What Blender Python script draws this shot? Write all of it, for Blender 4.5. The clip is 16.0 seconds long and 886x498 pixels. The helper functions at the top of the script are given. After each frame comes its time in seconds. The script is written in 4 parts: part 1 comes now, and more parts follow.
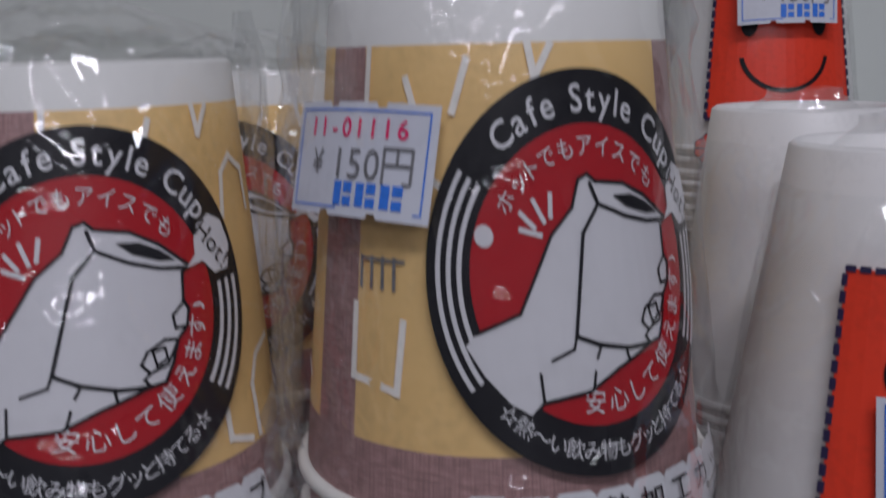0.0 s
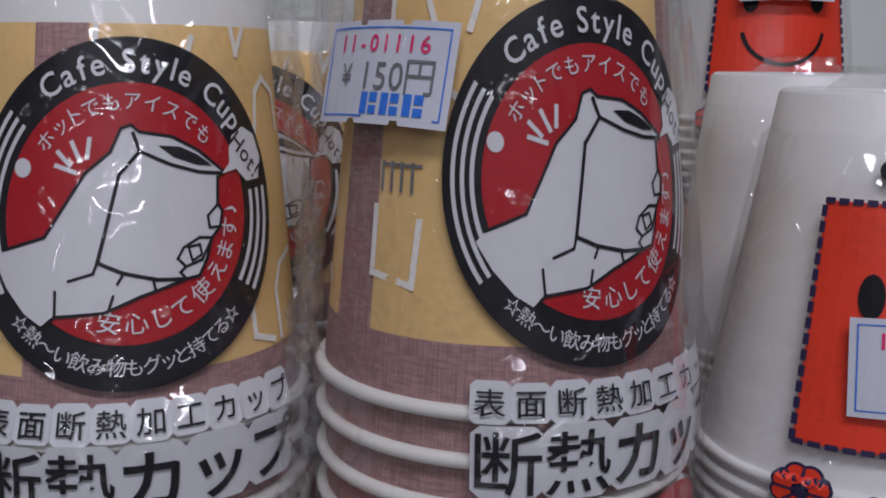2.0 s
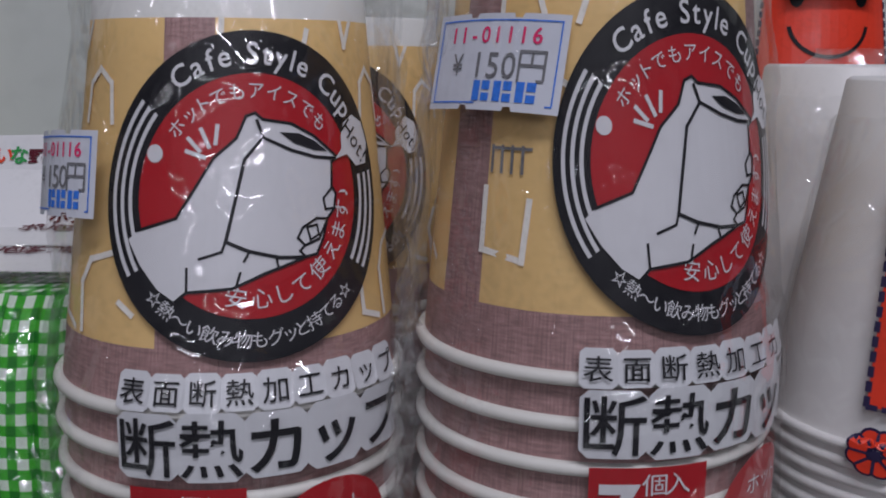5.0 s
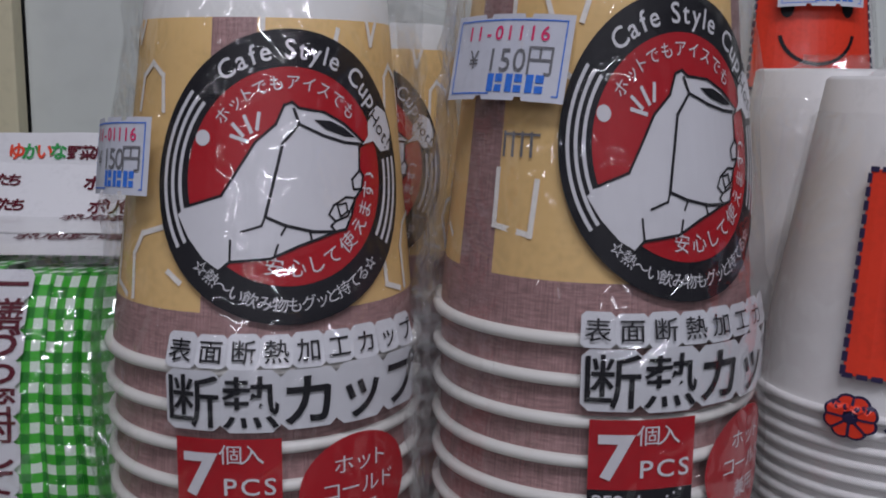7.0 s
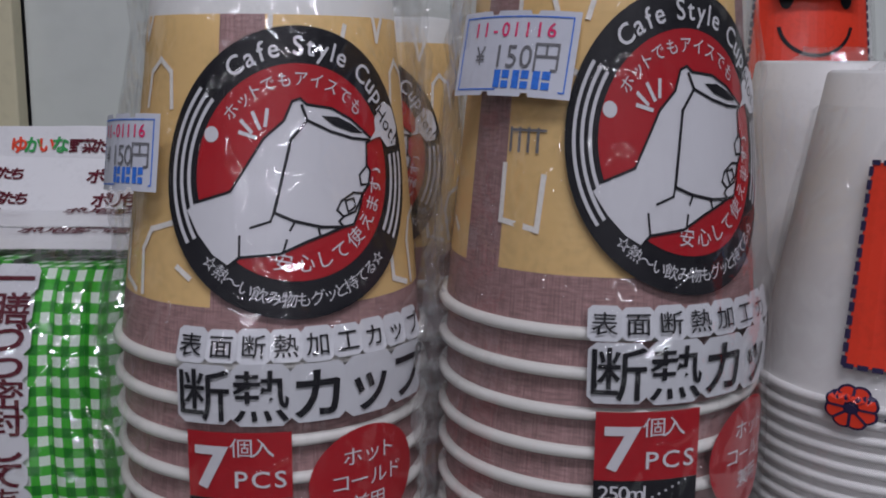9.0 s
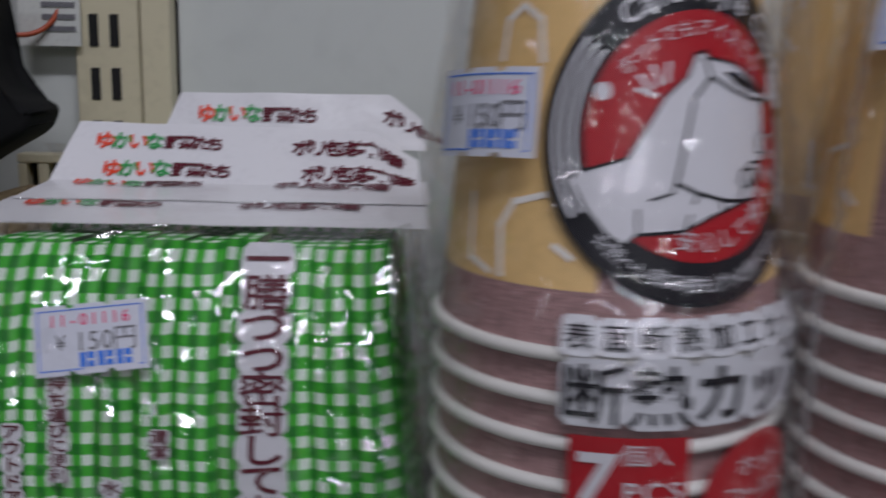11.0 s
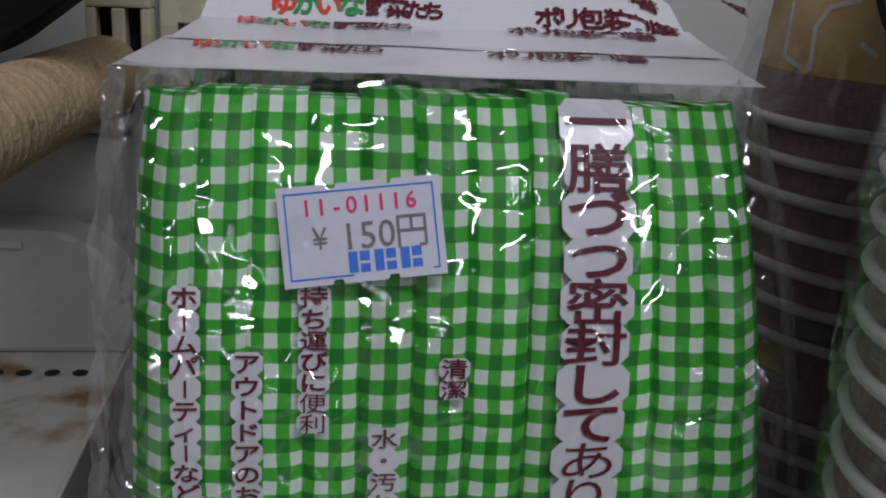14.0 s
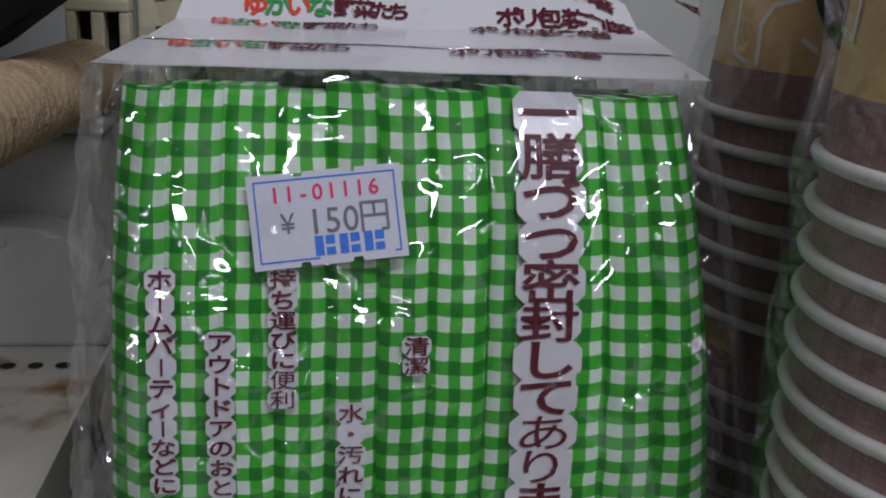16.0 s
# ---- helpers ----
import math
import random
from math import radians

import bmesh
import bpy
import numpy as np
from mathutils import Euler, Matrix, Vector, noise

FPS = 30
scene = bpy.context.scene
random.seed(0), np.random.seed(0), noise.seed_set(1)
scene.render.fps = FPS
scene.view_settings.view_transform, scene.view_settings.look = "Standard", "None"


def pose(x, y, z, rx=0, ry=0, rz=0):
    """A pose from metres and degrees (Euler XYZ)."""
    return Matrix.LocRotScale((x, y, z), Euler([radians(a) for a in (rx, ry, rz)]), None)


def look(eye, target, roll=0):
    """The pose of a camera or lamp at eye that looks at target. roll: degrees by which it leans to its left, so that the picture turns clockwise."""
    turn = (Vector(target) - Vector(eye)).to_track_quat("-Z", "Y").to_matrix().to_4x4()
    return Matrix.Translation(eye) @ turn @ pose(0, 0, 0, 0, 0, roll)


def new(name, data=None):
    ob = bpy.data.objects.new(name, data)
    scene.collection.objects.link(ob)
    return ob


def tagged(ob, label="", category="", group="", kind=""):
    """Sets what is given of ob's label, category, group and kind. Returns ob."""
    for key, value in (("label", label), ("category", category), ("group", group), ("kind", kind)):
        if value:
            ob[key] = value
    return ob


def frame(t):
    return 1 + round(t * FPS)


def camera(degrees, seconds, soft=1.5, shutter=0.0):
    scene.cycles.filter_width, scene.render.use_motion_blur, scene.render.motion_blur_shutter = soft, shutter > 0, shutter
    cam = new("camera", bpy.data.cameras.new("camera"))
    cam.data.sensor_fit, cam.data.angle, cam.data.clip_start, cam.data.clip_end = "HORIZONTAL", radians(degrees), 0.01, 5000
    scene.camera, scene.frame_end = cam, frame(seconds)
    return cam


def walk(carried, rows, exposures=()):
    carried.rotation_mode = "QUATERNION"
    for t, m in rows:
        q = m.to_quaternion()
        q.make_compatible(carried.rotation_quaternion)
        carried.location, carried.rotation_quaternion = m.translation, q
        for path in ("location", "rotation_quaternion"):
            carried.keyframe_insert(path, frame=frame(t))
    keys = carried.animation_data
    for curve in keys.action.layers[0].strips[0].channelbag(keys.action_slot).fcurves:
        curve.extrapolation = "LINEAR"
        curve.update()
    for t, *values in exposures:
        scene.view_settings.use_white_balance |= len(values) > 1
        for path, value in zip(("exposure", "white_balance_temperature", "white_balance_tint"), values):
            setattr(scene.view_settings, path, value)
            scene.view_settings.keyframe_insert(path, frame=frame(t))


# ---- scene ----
cam = camera(48.0, 16.0, soft=1.9, shutter=0.5)
PATH = [
    (0, (0.0096, 0.0226, 0.1392), (-0.0061, 1.7304, -0.1958), -1.4),
    (0.5, (0.0096, 0.0244, 0.1244), (0.0191, 1.7304, -0.2166), 0.6),
    (1, (0.007, 0.0148, 0.1244), (0.0087, 1.7226, -0.2088), 1),
    (1.5, (0.007, 0.0078, 0.1227), (-0.0035, 1.7174, -0.2018), 0.7),
    (2, (0.0078, 0.0026, 0.1244), (-0.013, 1.7122, -0.1984), 0.6),
    (2.5, (0.0087, 0.0026, 0.1227), (-0.0191, 1.713, -0.1966), 0.6),
    (3, (0.0009, 0.0009, 0.1218), (-0.0183, 1.7104, -0.2027), 0.8),
    (3.5, (-0.0061, -0.0009, 0.1218), (-0.0261, 1.7069, -0.2114), 0.7),
    (4, (-0.0078, -0.0017, 0.1227), (-0.0305, 1.7052, -0.2158), 0.2),
    (4.5, (-0.0113, -0.0061, 0.1253), (-0.0383, 1.7017, -0.2079), -0.1),
    (4.7, (-0.0122, -0.0078, 0.1227), (-0.0357, 1.7, -0.2053), 0.1),
    (6.8, (-0.0174, -0.0383, 0.1218), (-0.0365, 1.6739, -0.1905), 0.6),
    (7, (-0.0157, -0.0365, 0.1175), (-0.0452, 1.6782, -0.1766), 0.6),
    (7.5, (-0.0157, -0.0365, 0.1183), (-0.0383, 1.6765, -0.1827), 0.6),
    (8, (-0.0157, -0.0383, 0.1192), (-0.0391, 1.6747, -0.1836), 0.5),
    (8.2, (-0.0165, -0.0383, 0.1201), (-0.0305, 1.673, -0.1975), 0.5),
    (10.3, (-0.0287, -0.0391, 0.1166), (-0.0574, 1.6721, -0.1966), 0.4),
    (10.5, (-0.0452, -0.0357, 0.1157), (-0.06, 1.6756, -0.2001), 0.9),
    (11, (-0.1079, -0.0078, 0.1105), (-0.0896, 1.6991, -0.2271), 1.1),
    (11.5, (-0.1653, 0.0339, 0.1053), (-0.1018, 1.7252, -0.3019), 1.7),
    (12, (-0.1836, 0.0661, 0.0974), (-0.0539, 1.7252, -0.4106), 2.1),
    (12.5, (-0.1905, 0.0783, 0.0948), (-0.0026, 1.7226, -0.4428), 2.6),
    (13, (-0.1931, 0.0757, 0.094), (0.0104, 1.7226, -0.4306), 2.9),
    (13.5, (-0.2001, 0.0731, 0.0853), (0.0052, 1.72, -0.4359), 2.8),
    (14, (-0.2044, 0.0687, 0.0861), (0.0009, 1.72, -0.4219), 2.9),
    (14.5, (-0.2027, 0.0696, 0.0853), (0.0104, 1.7191, -0.4263), 2.7),
    (15, (-0.2027, 0.0679, 0.0835), (0.0287, 1.7148, -0.4254), 2.6),
    (15.5, (-0.2036, 0.0635, 0.0853), (0.0374, 1.7096, -0.4237), 2.7),
    (16, (-0.201, 0.0557, 0.0853), (0.0296, 1.7078, -0.4098), 2.6),
]
walk(cam, [(t, look(eye, target, roll)) for t, eye, target, roll in PATH], exposures=[(0, -0.98), (1, -0.82), (10.3, -0.80), (12, -0.92), (16, -0.88)])

# ---- world and lamps ----
world = bpy.data.worlds.new("world")
scene.world = world
world.use_nodes = True
world.node_tree.nodes["Background"].inputs[0].default_value = (0.9, 0.95, 1.0, 1)
world.node_tree.nodes["Background"].inputs[1].default_value = 0.05


def tube_lamp(x, y, z, length, width, watts, turn=0):
    data = bpy.data.lights.new("fluorescent_lamp", "AREA")
    data.shape, data.size, data.size_y, data.energy = "RECTANGLE", length, width, watts
    data.color = (0.88, 0.875, 1.0)
    ob = new("fluorescent_lamp", data)
    ob.matrix_world = pose(x, y, z, 0, 0, turn)
    return ob


tube_lamp(0.22, -0.72, 1.36, 1.2, 0.16, 32.0)
tube_lamp(-0.9, -2.5, 1.36, 1.2, 0.16, 16.0)
tube_lamp(0.6, -2.5, 1.36, 1.2, 0.16, 28.0)
tube_lamp(-0.9, -4.0, 1.36, 1.2, 0.16, 16.0)
tube_lamp(0.6, -4.0, 1.36, 1.2, 0.16, 28.0)

# ---- materials ----


def shader(name, colour, rough=0.5, metal=0.0, coat=0.0, spread=0.06, scale=60.0, bump=0.0, bump_scale=300.0, sheen=0.5):
    """A surface with blotches at two scales and fine relief."""
    m = bpy.data.materials.new(name)
    m.use_nodes = True
    t = m.node_tree
    b = t.nodes["Principled BSDF"]
    b.inputs["Roughness"].default_value, b.inputs["Metallic"].default_value = rough, metal
    b.inputs["Coat Weight"].default_value, b.inputs["Coat Roughness"].default_value = coat, 0.08
    b.inputs["Specular IOR Level"].default_value = sheen
    co = t.nodes.new("ShaderNodeTexCoord")
    big, fine = t.nodes.new("ShaderNodeTexNoise"), t.nodes.new("ShaderNodeTexNoise")
    big.inputs["Scale"].default_value, fine.inputs["Scale"].default_value = scale, scale * 9
    mix = t.nodes.new("ShaderNodeMath")
    mix.operation = "ADD"
    ramp = t.nodes.new("ShaderNodeValToRGB")
    lo, hi = [max(0, c * (1 - spread)) for c in colour], [min(1, c * (1 + spread)) for c in colour]
    ramp.color_ramp.elements[0].color, ramp.color_ramp.elements[1].color = (*lo, 1), (*hi, 1)
    ramp.color_ramp.elements[0].position, ramp.color_ramp.elements[1].position = 0.7, 1.0
    for n in (big, fine):
        t.links.new(co.outputs["Object"], n.inputs["Vector"])
    t.links.new(big.outputs["Fac"], mix.inputs[0])
    t.links.new(fine.outputs["Fac"], mix.inputs[1])
    t.links.new(mix.outputs[0], ramp.inputs[0])
    t.links.new(ramp.outputs[0], b.inputs["Base Color"])
    if bump:
        n, k = t.nodes.new("ShaderNodeTexNoise"), t.nodes.new("ShaderNodeBump")
        n.inputs["Scale"].default_value = bump_scale
        k.inputs["Strength"].default_value, k.inputs["Distance"].default_value = bump, 0.001
        t.links.new(co.outputs["Object"], n.inputs["Vector"])
        t.links.new(n.outputs["Fac"], k.inputs["Height"])
        t.links.new(k.outputs[0], b.inputs["Normal"])
    return m


def step(t, value, edge, below=False):
    n = t.nodes.new("ShaderNodeMath")
    n.operation = "LESS_THAN" if below else "GREATER_THAN"
    t.links.new(value, n.inputs[0])
    n.inputs[1].default_value = edge
    return n.outputs[0]


def join(t, op, a, b):
    n = t.nodes.new("ShaderNodeMath")
    n.operation = op
    for k, v in enumerate((a, b)):
        if isinstance(v, float):
            n.inputs[k].default_value = v
        else:
            t.links.new(v, n.inputs[k])
    return n.outputs[0]


def blend(t, fac, a, b):
    n = t.nodes.new("ShaderNodeMix")
    n.data_type = "RGBA"
    t.links.new(fac, n.inputs[0])
    for k, v in ((6, a), (7, b)):
        if isinstance(v, tuple):
            n.inputs[k].default_value = (*v, 1)
        else:
            t.links.new(v, n.inputs[k])
    return n.outputs[2]


def film(name, gloss=0.9, haze=0.03, crease=0.5, scale=60.0, tint=(0.96, 0.97, 0.97), depth=0.0065, sharp=0.06):
    """Clear plastic film: what lies behind shows through, creases throw highlights."""
    m = bpy.data.materials.new(name)
    m.use_nodes = True
    t = m.node_tree
    t.nodes.remove(t.nodes["Principled BSDF"])
    out = t.nodes["Material Output"]
    clear, shine, dull = t.nodes.new("ShaderNodeBsdfTransparent"), t.nodes.new("ShaderNodeBsdfGlossy"), t.nodes.new("ShaderNodeBsdfDiffuse")
    clear.inputs[0].default_value = (*tint, 1)
    dull.inputs[0].default_value = (0.8, 0.8, 0.8, 1)
    shine.inputs["Roughness"].default_value = 0.05
    co, n1, n2 = t.nodes.new("ShaderNodeTexCoord"), t.nodes.new("ShaderNodeTexNoise"), t.nodes.new("ShaderNodeTexNoise")
    n1.inputs["Scale"].default_value, n2.inputs["Scale"].default_value = scale, scale * 4
    n1.inputs["Distortion"].default_value = 1.5
    add, bump = t.nodes.new("ShaderNodeMath"), t.nodes.new("ShaderNodeBump")
    add.operation = "MULTIPLY_ADD"
    add.inputs[1].default_value = 0.1
    n1.inputs["Detail"].default_value = n2.inputs["Detail"].default_value = 0.6
    bump.inputs["Strength"].default_value, bump.inputs["Distance"].default_value = crease, depth
    fres, gain = t.nodes.new("ShaderNodeFresnel"), t.nodes.new("ShaderNodeMath")
    fres.inputs["IOR"].default_value = 1.5
    gain.operation, gain.use_clamp = "MULTIPLY", True
    gain.inputs[1].default_value = gloss
    m1, m2 = t.nodes.new("ShaderNodeMixShader"), t.nodes.new("ShaderNodeMixShader")
    m1.inputs[0].default_value = haze
    stretch = t.nodes.new("ShaderNodeVectorMath")
    stretch.operation = "MULTIPLY"
    stretch.inputs[1].default_value = (1.0, 1.0, 0.7)
    t.links.new(co.outputs["Object"], stretch.inputs[0])
    for n in (n1, n2):
        t.links.new(stretch.outputs[0], n.inputs["Vector"])
    t.links.new(n2.outputs["Fac"], add.inputs[0])
    t.links.new(n1.outputs["Fac"], add.inputs[2])
    n3, n4 = t.nodes.new("ShaderNodeTexNoise"), t.nodes.new("ShaderNodeTexNoise")
    n3.inputs["Scale"].default_value, n4.inputs["Scale"].default_value = scale * 1.3, scale * 0.6
    n3.inputs["Distortion"].default_value, n3.inputs["Detail"].default_value = 1.2, 0.5
    for n in (n3, n4):
        t.links.new(stretch.outputs[0], n.inputs["Vector"])
    off = join(t, "ABSOLUTE", join(t, "SUBTRACT", n3.outputs["Fac"], 0.5), 0.0)
    ridge = join(t, "POWER", join(t, "MAXIMUM", join(t, "SUBTRACT", 1.0, join(t, "MULTIPLY", off, 15.0)), 0.0), 1.5)
    where = join(t, "MULTIPLY", join(t, "MAXIMUM", join(t, "SUBTRACT", n4.outputs["Fac"], 0.42), 0.0), 5.0)
    height = join(t, "MULTIPLY_ADD", ridge, join(t, "MULTIPLY", where, sharp))
    t.links.new(add.outputs[0], height.node.inputs[2])
    t.links.new(height, bump.inputs["Height"])
    t.links.new(bump.outputs[0], shine.inputs["Normal"])
    t.links.new(fres.outputs[0], gain.inputs[0])
    cap = t.nodes.new("ShaderNodeMath")
    cap.operation = "MINIMUM"
    cap.inputs[1].default_value = 0.2
    t.links.new(gain.outputs[0], cap.inputs[0])
    t.links.new(clear.outputs[0], m1.inputs[1])
    t.links.new(dull.outputs[0], m1.inputs[2])
    t.links.new(cap.outputs[0], m2.inputs[0])
    t.links.new(m1.outputs[0], m2.inputs[1])
    t.links.new(shine.outputs[0], m2.inputs[2])
    t.links.new(m2.outputs[0], out.inputs[0])
    return m


KRAFT, PLUM, PAPER_WHITE = (0.74, 0.50, 0.21), (0.29, 0.172, 0.168), (0.74, 0.74, 0.72)


def cup_paper():
    """Printed cup paper by its UV: u the turn in degrees, v the height above the rim in metres."""
    m = shader("cup_paper", KRAFT, 0.55, bump=0.12, bump_scale=900)
    t = m.node_tree
    b = t.nodes["Principled BSDF"]
    uv, sep = t.nodes.new("ShaderNodeUVMap"), t.nodes.new("ShaderNodeSeparateXYZ")
    t.links.new(uv.outputs[0], sep.inputs[0])
    u, v = sep.outputs[0], sep.outputs[1]
    weave = t.nodes.new("ShaderNodeTexNoise")
    weave.inputs["Scale"].default_value = 1.0
    scale = t.nodes.new("ShaderNodeVectorMath")
    scale.operation = "MULTIPLY"
    scale.inputs[1].default_value = (1.5, 110.0, 1.0)
    t.links.new(uv.outputs[0], scale.inputs[0])
    t.links.new(scale.outputs[0], weave.inputs["Vector"])
    thread = t.nodes.new("ShaderNodeTexNoise")
    s2 = t.nodes.new("ShaderNodeVectorMath")
    s2.operation = "MULTIPLY"
    s2.inputs[1].default_value = (0.16, 1500.0, 1.0)
    thread.inputs["Scale"].default_value = 1.0
    t.links.new(uv.outputs[0], s2.inputs[0])
    t.links.new(s2.outputs[0], thread.inputs["Vector"])
    both = join(t, "MULTIPLY", weave.outputs["Fac"], thread.outputs["Fac"])
    k = join(t, "MULTIPLY", both, 2.1)
    plum = blend(t, k, tuple(c * 0.5 for c in PLUM), tuple(c * 1.75 for c in PLUM))
    kraft = b.inputs["Base Color"].links[0].from_socket
    turn = join(t, "MODULO", join(t, "ADD", u, 720.0 + 12.7), 120.0)
    bands = join(t, "MAXIMUM", step(t, turn, 19.3, True), step(t, v, 0.0125, True))
    tint = blend(t, bands, kraft, plum)
    tint = blend(t, step(t, v, 0.0795), tint, PAPER_WHITE)
    t.links.new(tint, b.inputs["Base Color"])
    return m


def gingham():
    """Green and white checked film of the chopstick sachets; UV in metres."""
    m = shader("gingham", (0.1, 0.4, 0.1), 0.5, sheen=0.3)
    t = m.node_tree
    b = t.nodes["Principled BSDF"]
    uv, sep = t.nodes.new("ShaderNodeUVMap"), t.nodes.new("ShaderNodeSeparateXYZ")
    wob, vadd = t.nodes.new("ShaderNodeTexNoise"), t.nodes.new("ShaderNodeVectorMath")
    wob.inputs["Scale"].default_value = 90.0
    vadd.operation = "MULTIPLY_ADD"
    vadd.inputs[1].default_value = (0.0012, 0.0012, 0)
    t.links.new(uv.outputs[0], wob.inputs["Vector"])
    t.links.new(wob.outputs["Color"], vadd.inputs[0])
    t.links.new(uv.outputs[0], vadd.inputs[2])
    t.links.new(vadd.outputs[0], sep.inputs[0])
    sides = []
    for k in (0, 1):
        p = (0.0051, 0.0061)[k]
        w = join(t, "MODULO", join(t, "ADD", sep.outputs[k], 1.0), p)
        sides.append(step(t, w, p * 0.5))
    one, two = join(t, "MAXIMUM", *sides), join(t, "MULTIPLY", *sides)
    c = blend(t, one, (0.68, 0.78, 0.68), (0.05, 0.42, 0.03))
    c = blend(t, two, c, (0.006, 0.19, 0.012))
    info, tone, mixed = t.nodes.new("ShaderNodeObjectInfo"), t.nodes.new("ShaderNodeHueSaturation"), t.nodes.new("ShaderNodeMapRange")
    mixed.inputs["To Min"].default_value, mixed.inputs["To Max"].default_value = 0.88, 1.1
    t.links.new(info.outputs["Random"], mixed.inputs["Value"])
    t.links.new(mixed.outputs[0], tone.inputs["Value"])
    t.links.new(c, tone.inputs["Color"])
    c = tone.outputs[0]
    t.links.new(c, b.inputs["Base Color"])
    return m


MAT = {
    "cup_paper": cup_paper(),
    "rim": shader("rim_paper", (0.70, 0.69, 0.65), 0.45),
    "white_cup": shader("white_cup_paper", (0.74, 0.73, 0.72), 0.42, spread=0.03, bump=0.05, bump_scale=500),
    "chalk": shader("chalk_white_print", (0.78, 0.76, 0.72), 0.6, spread=0.12, scale=900),
    "black": shader("black_print", (0.008, 0.008, 0.012), 0.4, sheen=0.3),
    "red": shader("red_print", (0.40, 0.008, 0.016), 0.4, sheen=0.35),
    "vermilion": shader("vermilion_print", (0.75, 0.045, 0.018), 0.4, coat=0.1),
    "white": shader("white_print", (0.66, 0.66, 0.69), 0.35, spread=0.03, coat=0.2),
    "outline": shader("pale_backing_print", (0.63, 0.64, 0.67), 0.35, spread=0.03, coat=0.2),
    "sticker": shader("sticker_paper", (0.60, 0.62, 0.69), 0.6, spread=0.03),
    "magenta": shader("magenta_ink", (0.72, 0.02, 0.14), 0.6),
    "ink": shader("grey_ink", (0.13, 0.13, 0.14), 0.6, spread=0.4, scale=900),
    "blue": shader("blue_ink", (0.03, 0.16, 0.62), 0.6, spread=0.2, scale=900),
    "navy": shader("navy_print", (0.02, 0.015, 0.06), 0.5),
    "maroon": shader("maroon_print", (0.10, 0.004, 0.016), 0.5, sheen=0.3),
    "orange": shader("orange_red_print", (0.75, 0.06, 0.02), 0.4),
    "leaf": shader("green_print", (0.03, 0.32, 0.08), 0.4),
    "gingham": gingham(),
    "card": shader("white_header_film", (0.76, 0.76, 0.78), 0.28, spread=0.03, coat=0.4, bump=0.5, bump_scale=70),
    "film": film("clear_bag_film", 1.8, 0.006, 1.0, 40.0, (0.99, 0.99, 0.99), 0.0066, 0.10),
    "soft_film": film("clear_pack_film", 3.0, 0.005, 1.0, 34.0, (0.985, 0.985, 0.985), 0.0180, 0.09),
    "fold_film": film("crumpled_film", 2.2, 0.12, 1.0, 70.0),
    "panel": shader("painted_back_panel", (0.60, 0.63, 0.60), 0.45, spread=0.03, scale=8),
    "cream": shader("cream_enamel", (0.62, 0.57, 0.40), 0.4, spread=0.05, scale=25),
    # flat near-black that paints the shade inside slots, holes and bracket gaps
    "dark": shader("opening_shade", (0.01, 0.01, 0.01), 0.9),
    "rubber": shader("black_rubber", (0.009, 0.0095, 0.010), 0.8, sheen=0.15, bump=0.2, bump_scale=200),
    "cord": shader("beige_cord", (0.42, 0.31, 0.18), 0.8, spread=0.25, scale=120, bump=0.6, bump_scale=500),
    "grey": shader("grey_white_plastic", (0.36, 0.36, 0.33), 0.5, spread=0.06, scale=20),
    "tag_card": shader("pale_card", (0.62, 0.64, 0.60), 0.5),
    "wire": shader("red_wire", (0.45, 0.08, 0.03), 0.4),
    "room": shader("shop_wall", (0.24, 0.24, 0.24), 0.7, scale=3),
    "tile": shader("dark_floor_tile", (0.09, 0.09, 0.085), 0.5, scale=3),
    "plaster": shader("white_ceiling_board", (0.55, 0.55, 0.54), 0.8, scale=3),
}


def rusty():
    m = shader("rusty_enamel", (0.50, 0.48, 0.41), 0.45, spread=0.05, scale=30)
    t = m.node_tree
    b = t.nodes["Principled BSDF"]
    paint = b.inputs["Base Color"].links[0].from_socket
    co, n, r = t.nodes.new("ShaderNodeTexCoord"), t.nodes.new("ShaderNodeTexNoise"), t.nodes.new("ShaderNodeValToRGB")
    n.inputs["Scale"].default_value, n.inputs["Detail"].default_value = 32.0, 6
    r.color_ramp.elements[0].position, r.color_ramp.elements[1].position = 0.55, 0.67
    t.links.new(co.outputs["Object"], n.inputs["Vector"])
    t.links.new(n.outputs["Fac"], r.inputs[0])
    t.links.new(blend(t, r.outputs[0], paint, (0.22, 0.10, 0.025)), b.inputs["Base Color"])
    return m


MAT["rust"] = rusty()

# ---- building helpers ----


def part(name, bm, mat, parent=None, label="", smooth=False):
    me = bpy.data.meshes.new(name)
    bm.to_mesh(me)
    bm.free()
    me.materials.append(MAT[mat])
    if smooth:
        me.polygons.foreach_set("use_smooth", [True] * len(me.polygons))
    ob = new(name, me)
    ob.parent = parent
    if "film" in mat:
        ob.visible_shadow = False
    return tagged(ob, label) if label else ob


def thing(name, x, y, z, label, category, group="", turn=0):
    ob = new(name)
    ob.empty_display_size = 0.02
    ob.matrix_world = pose(x, y, z, 0, 0, turn)
    return tagged(ob, label, category, group)


def box_bm(x0, x1, y0, y1, z0, z1, bevel=0.0, seg=2):
    bm = bmesh.new()
    bmesh.ops.create_cube(bm, size=1, matrix=Matrix.Translation(((x0 + x1) / 2, (y0 + y1) / 2, (z0 + z1) / 2)) @ Matrix.Diagonal((x1 - x0, y1 - y0, z1 - z0, 1)))
    if bevel:
        bmesh.ops.bevel(bm, geom=bm.edges[:], offset=bevel, segments=seg, affect="EDGES", profile=0.5)
    return bm


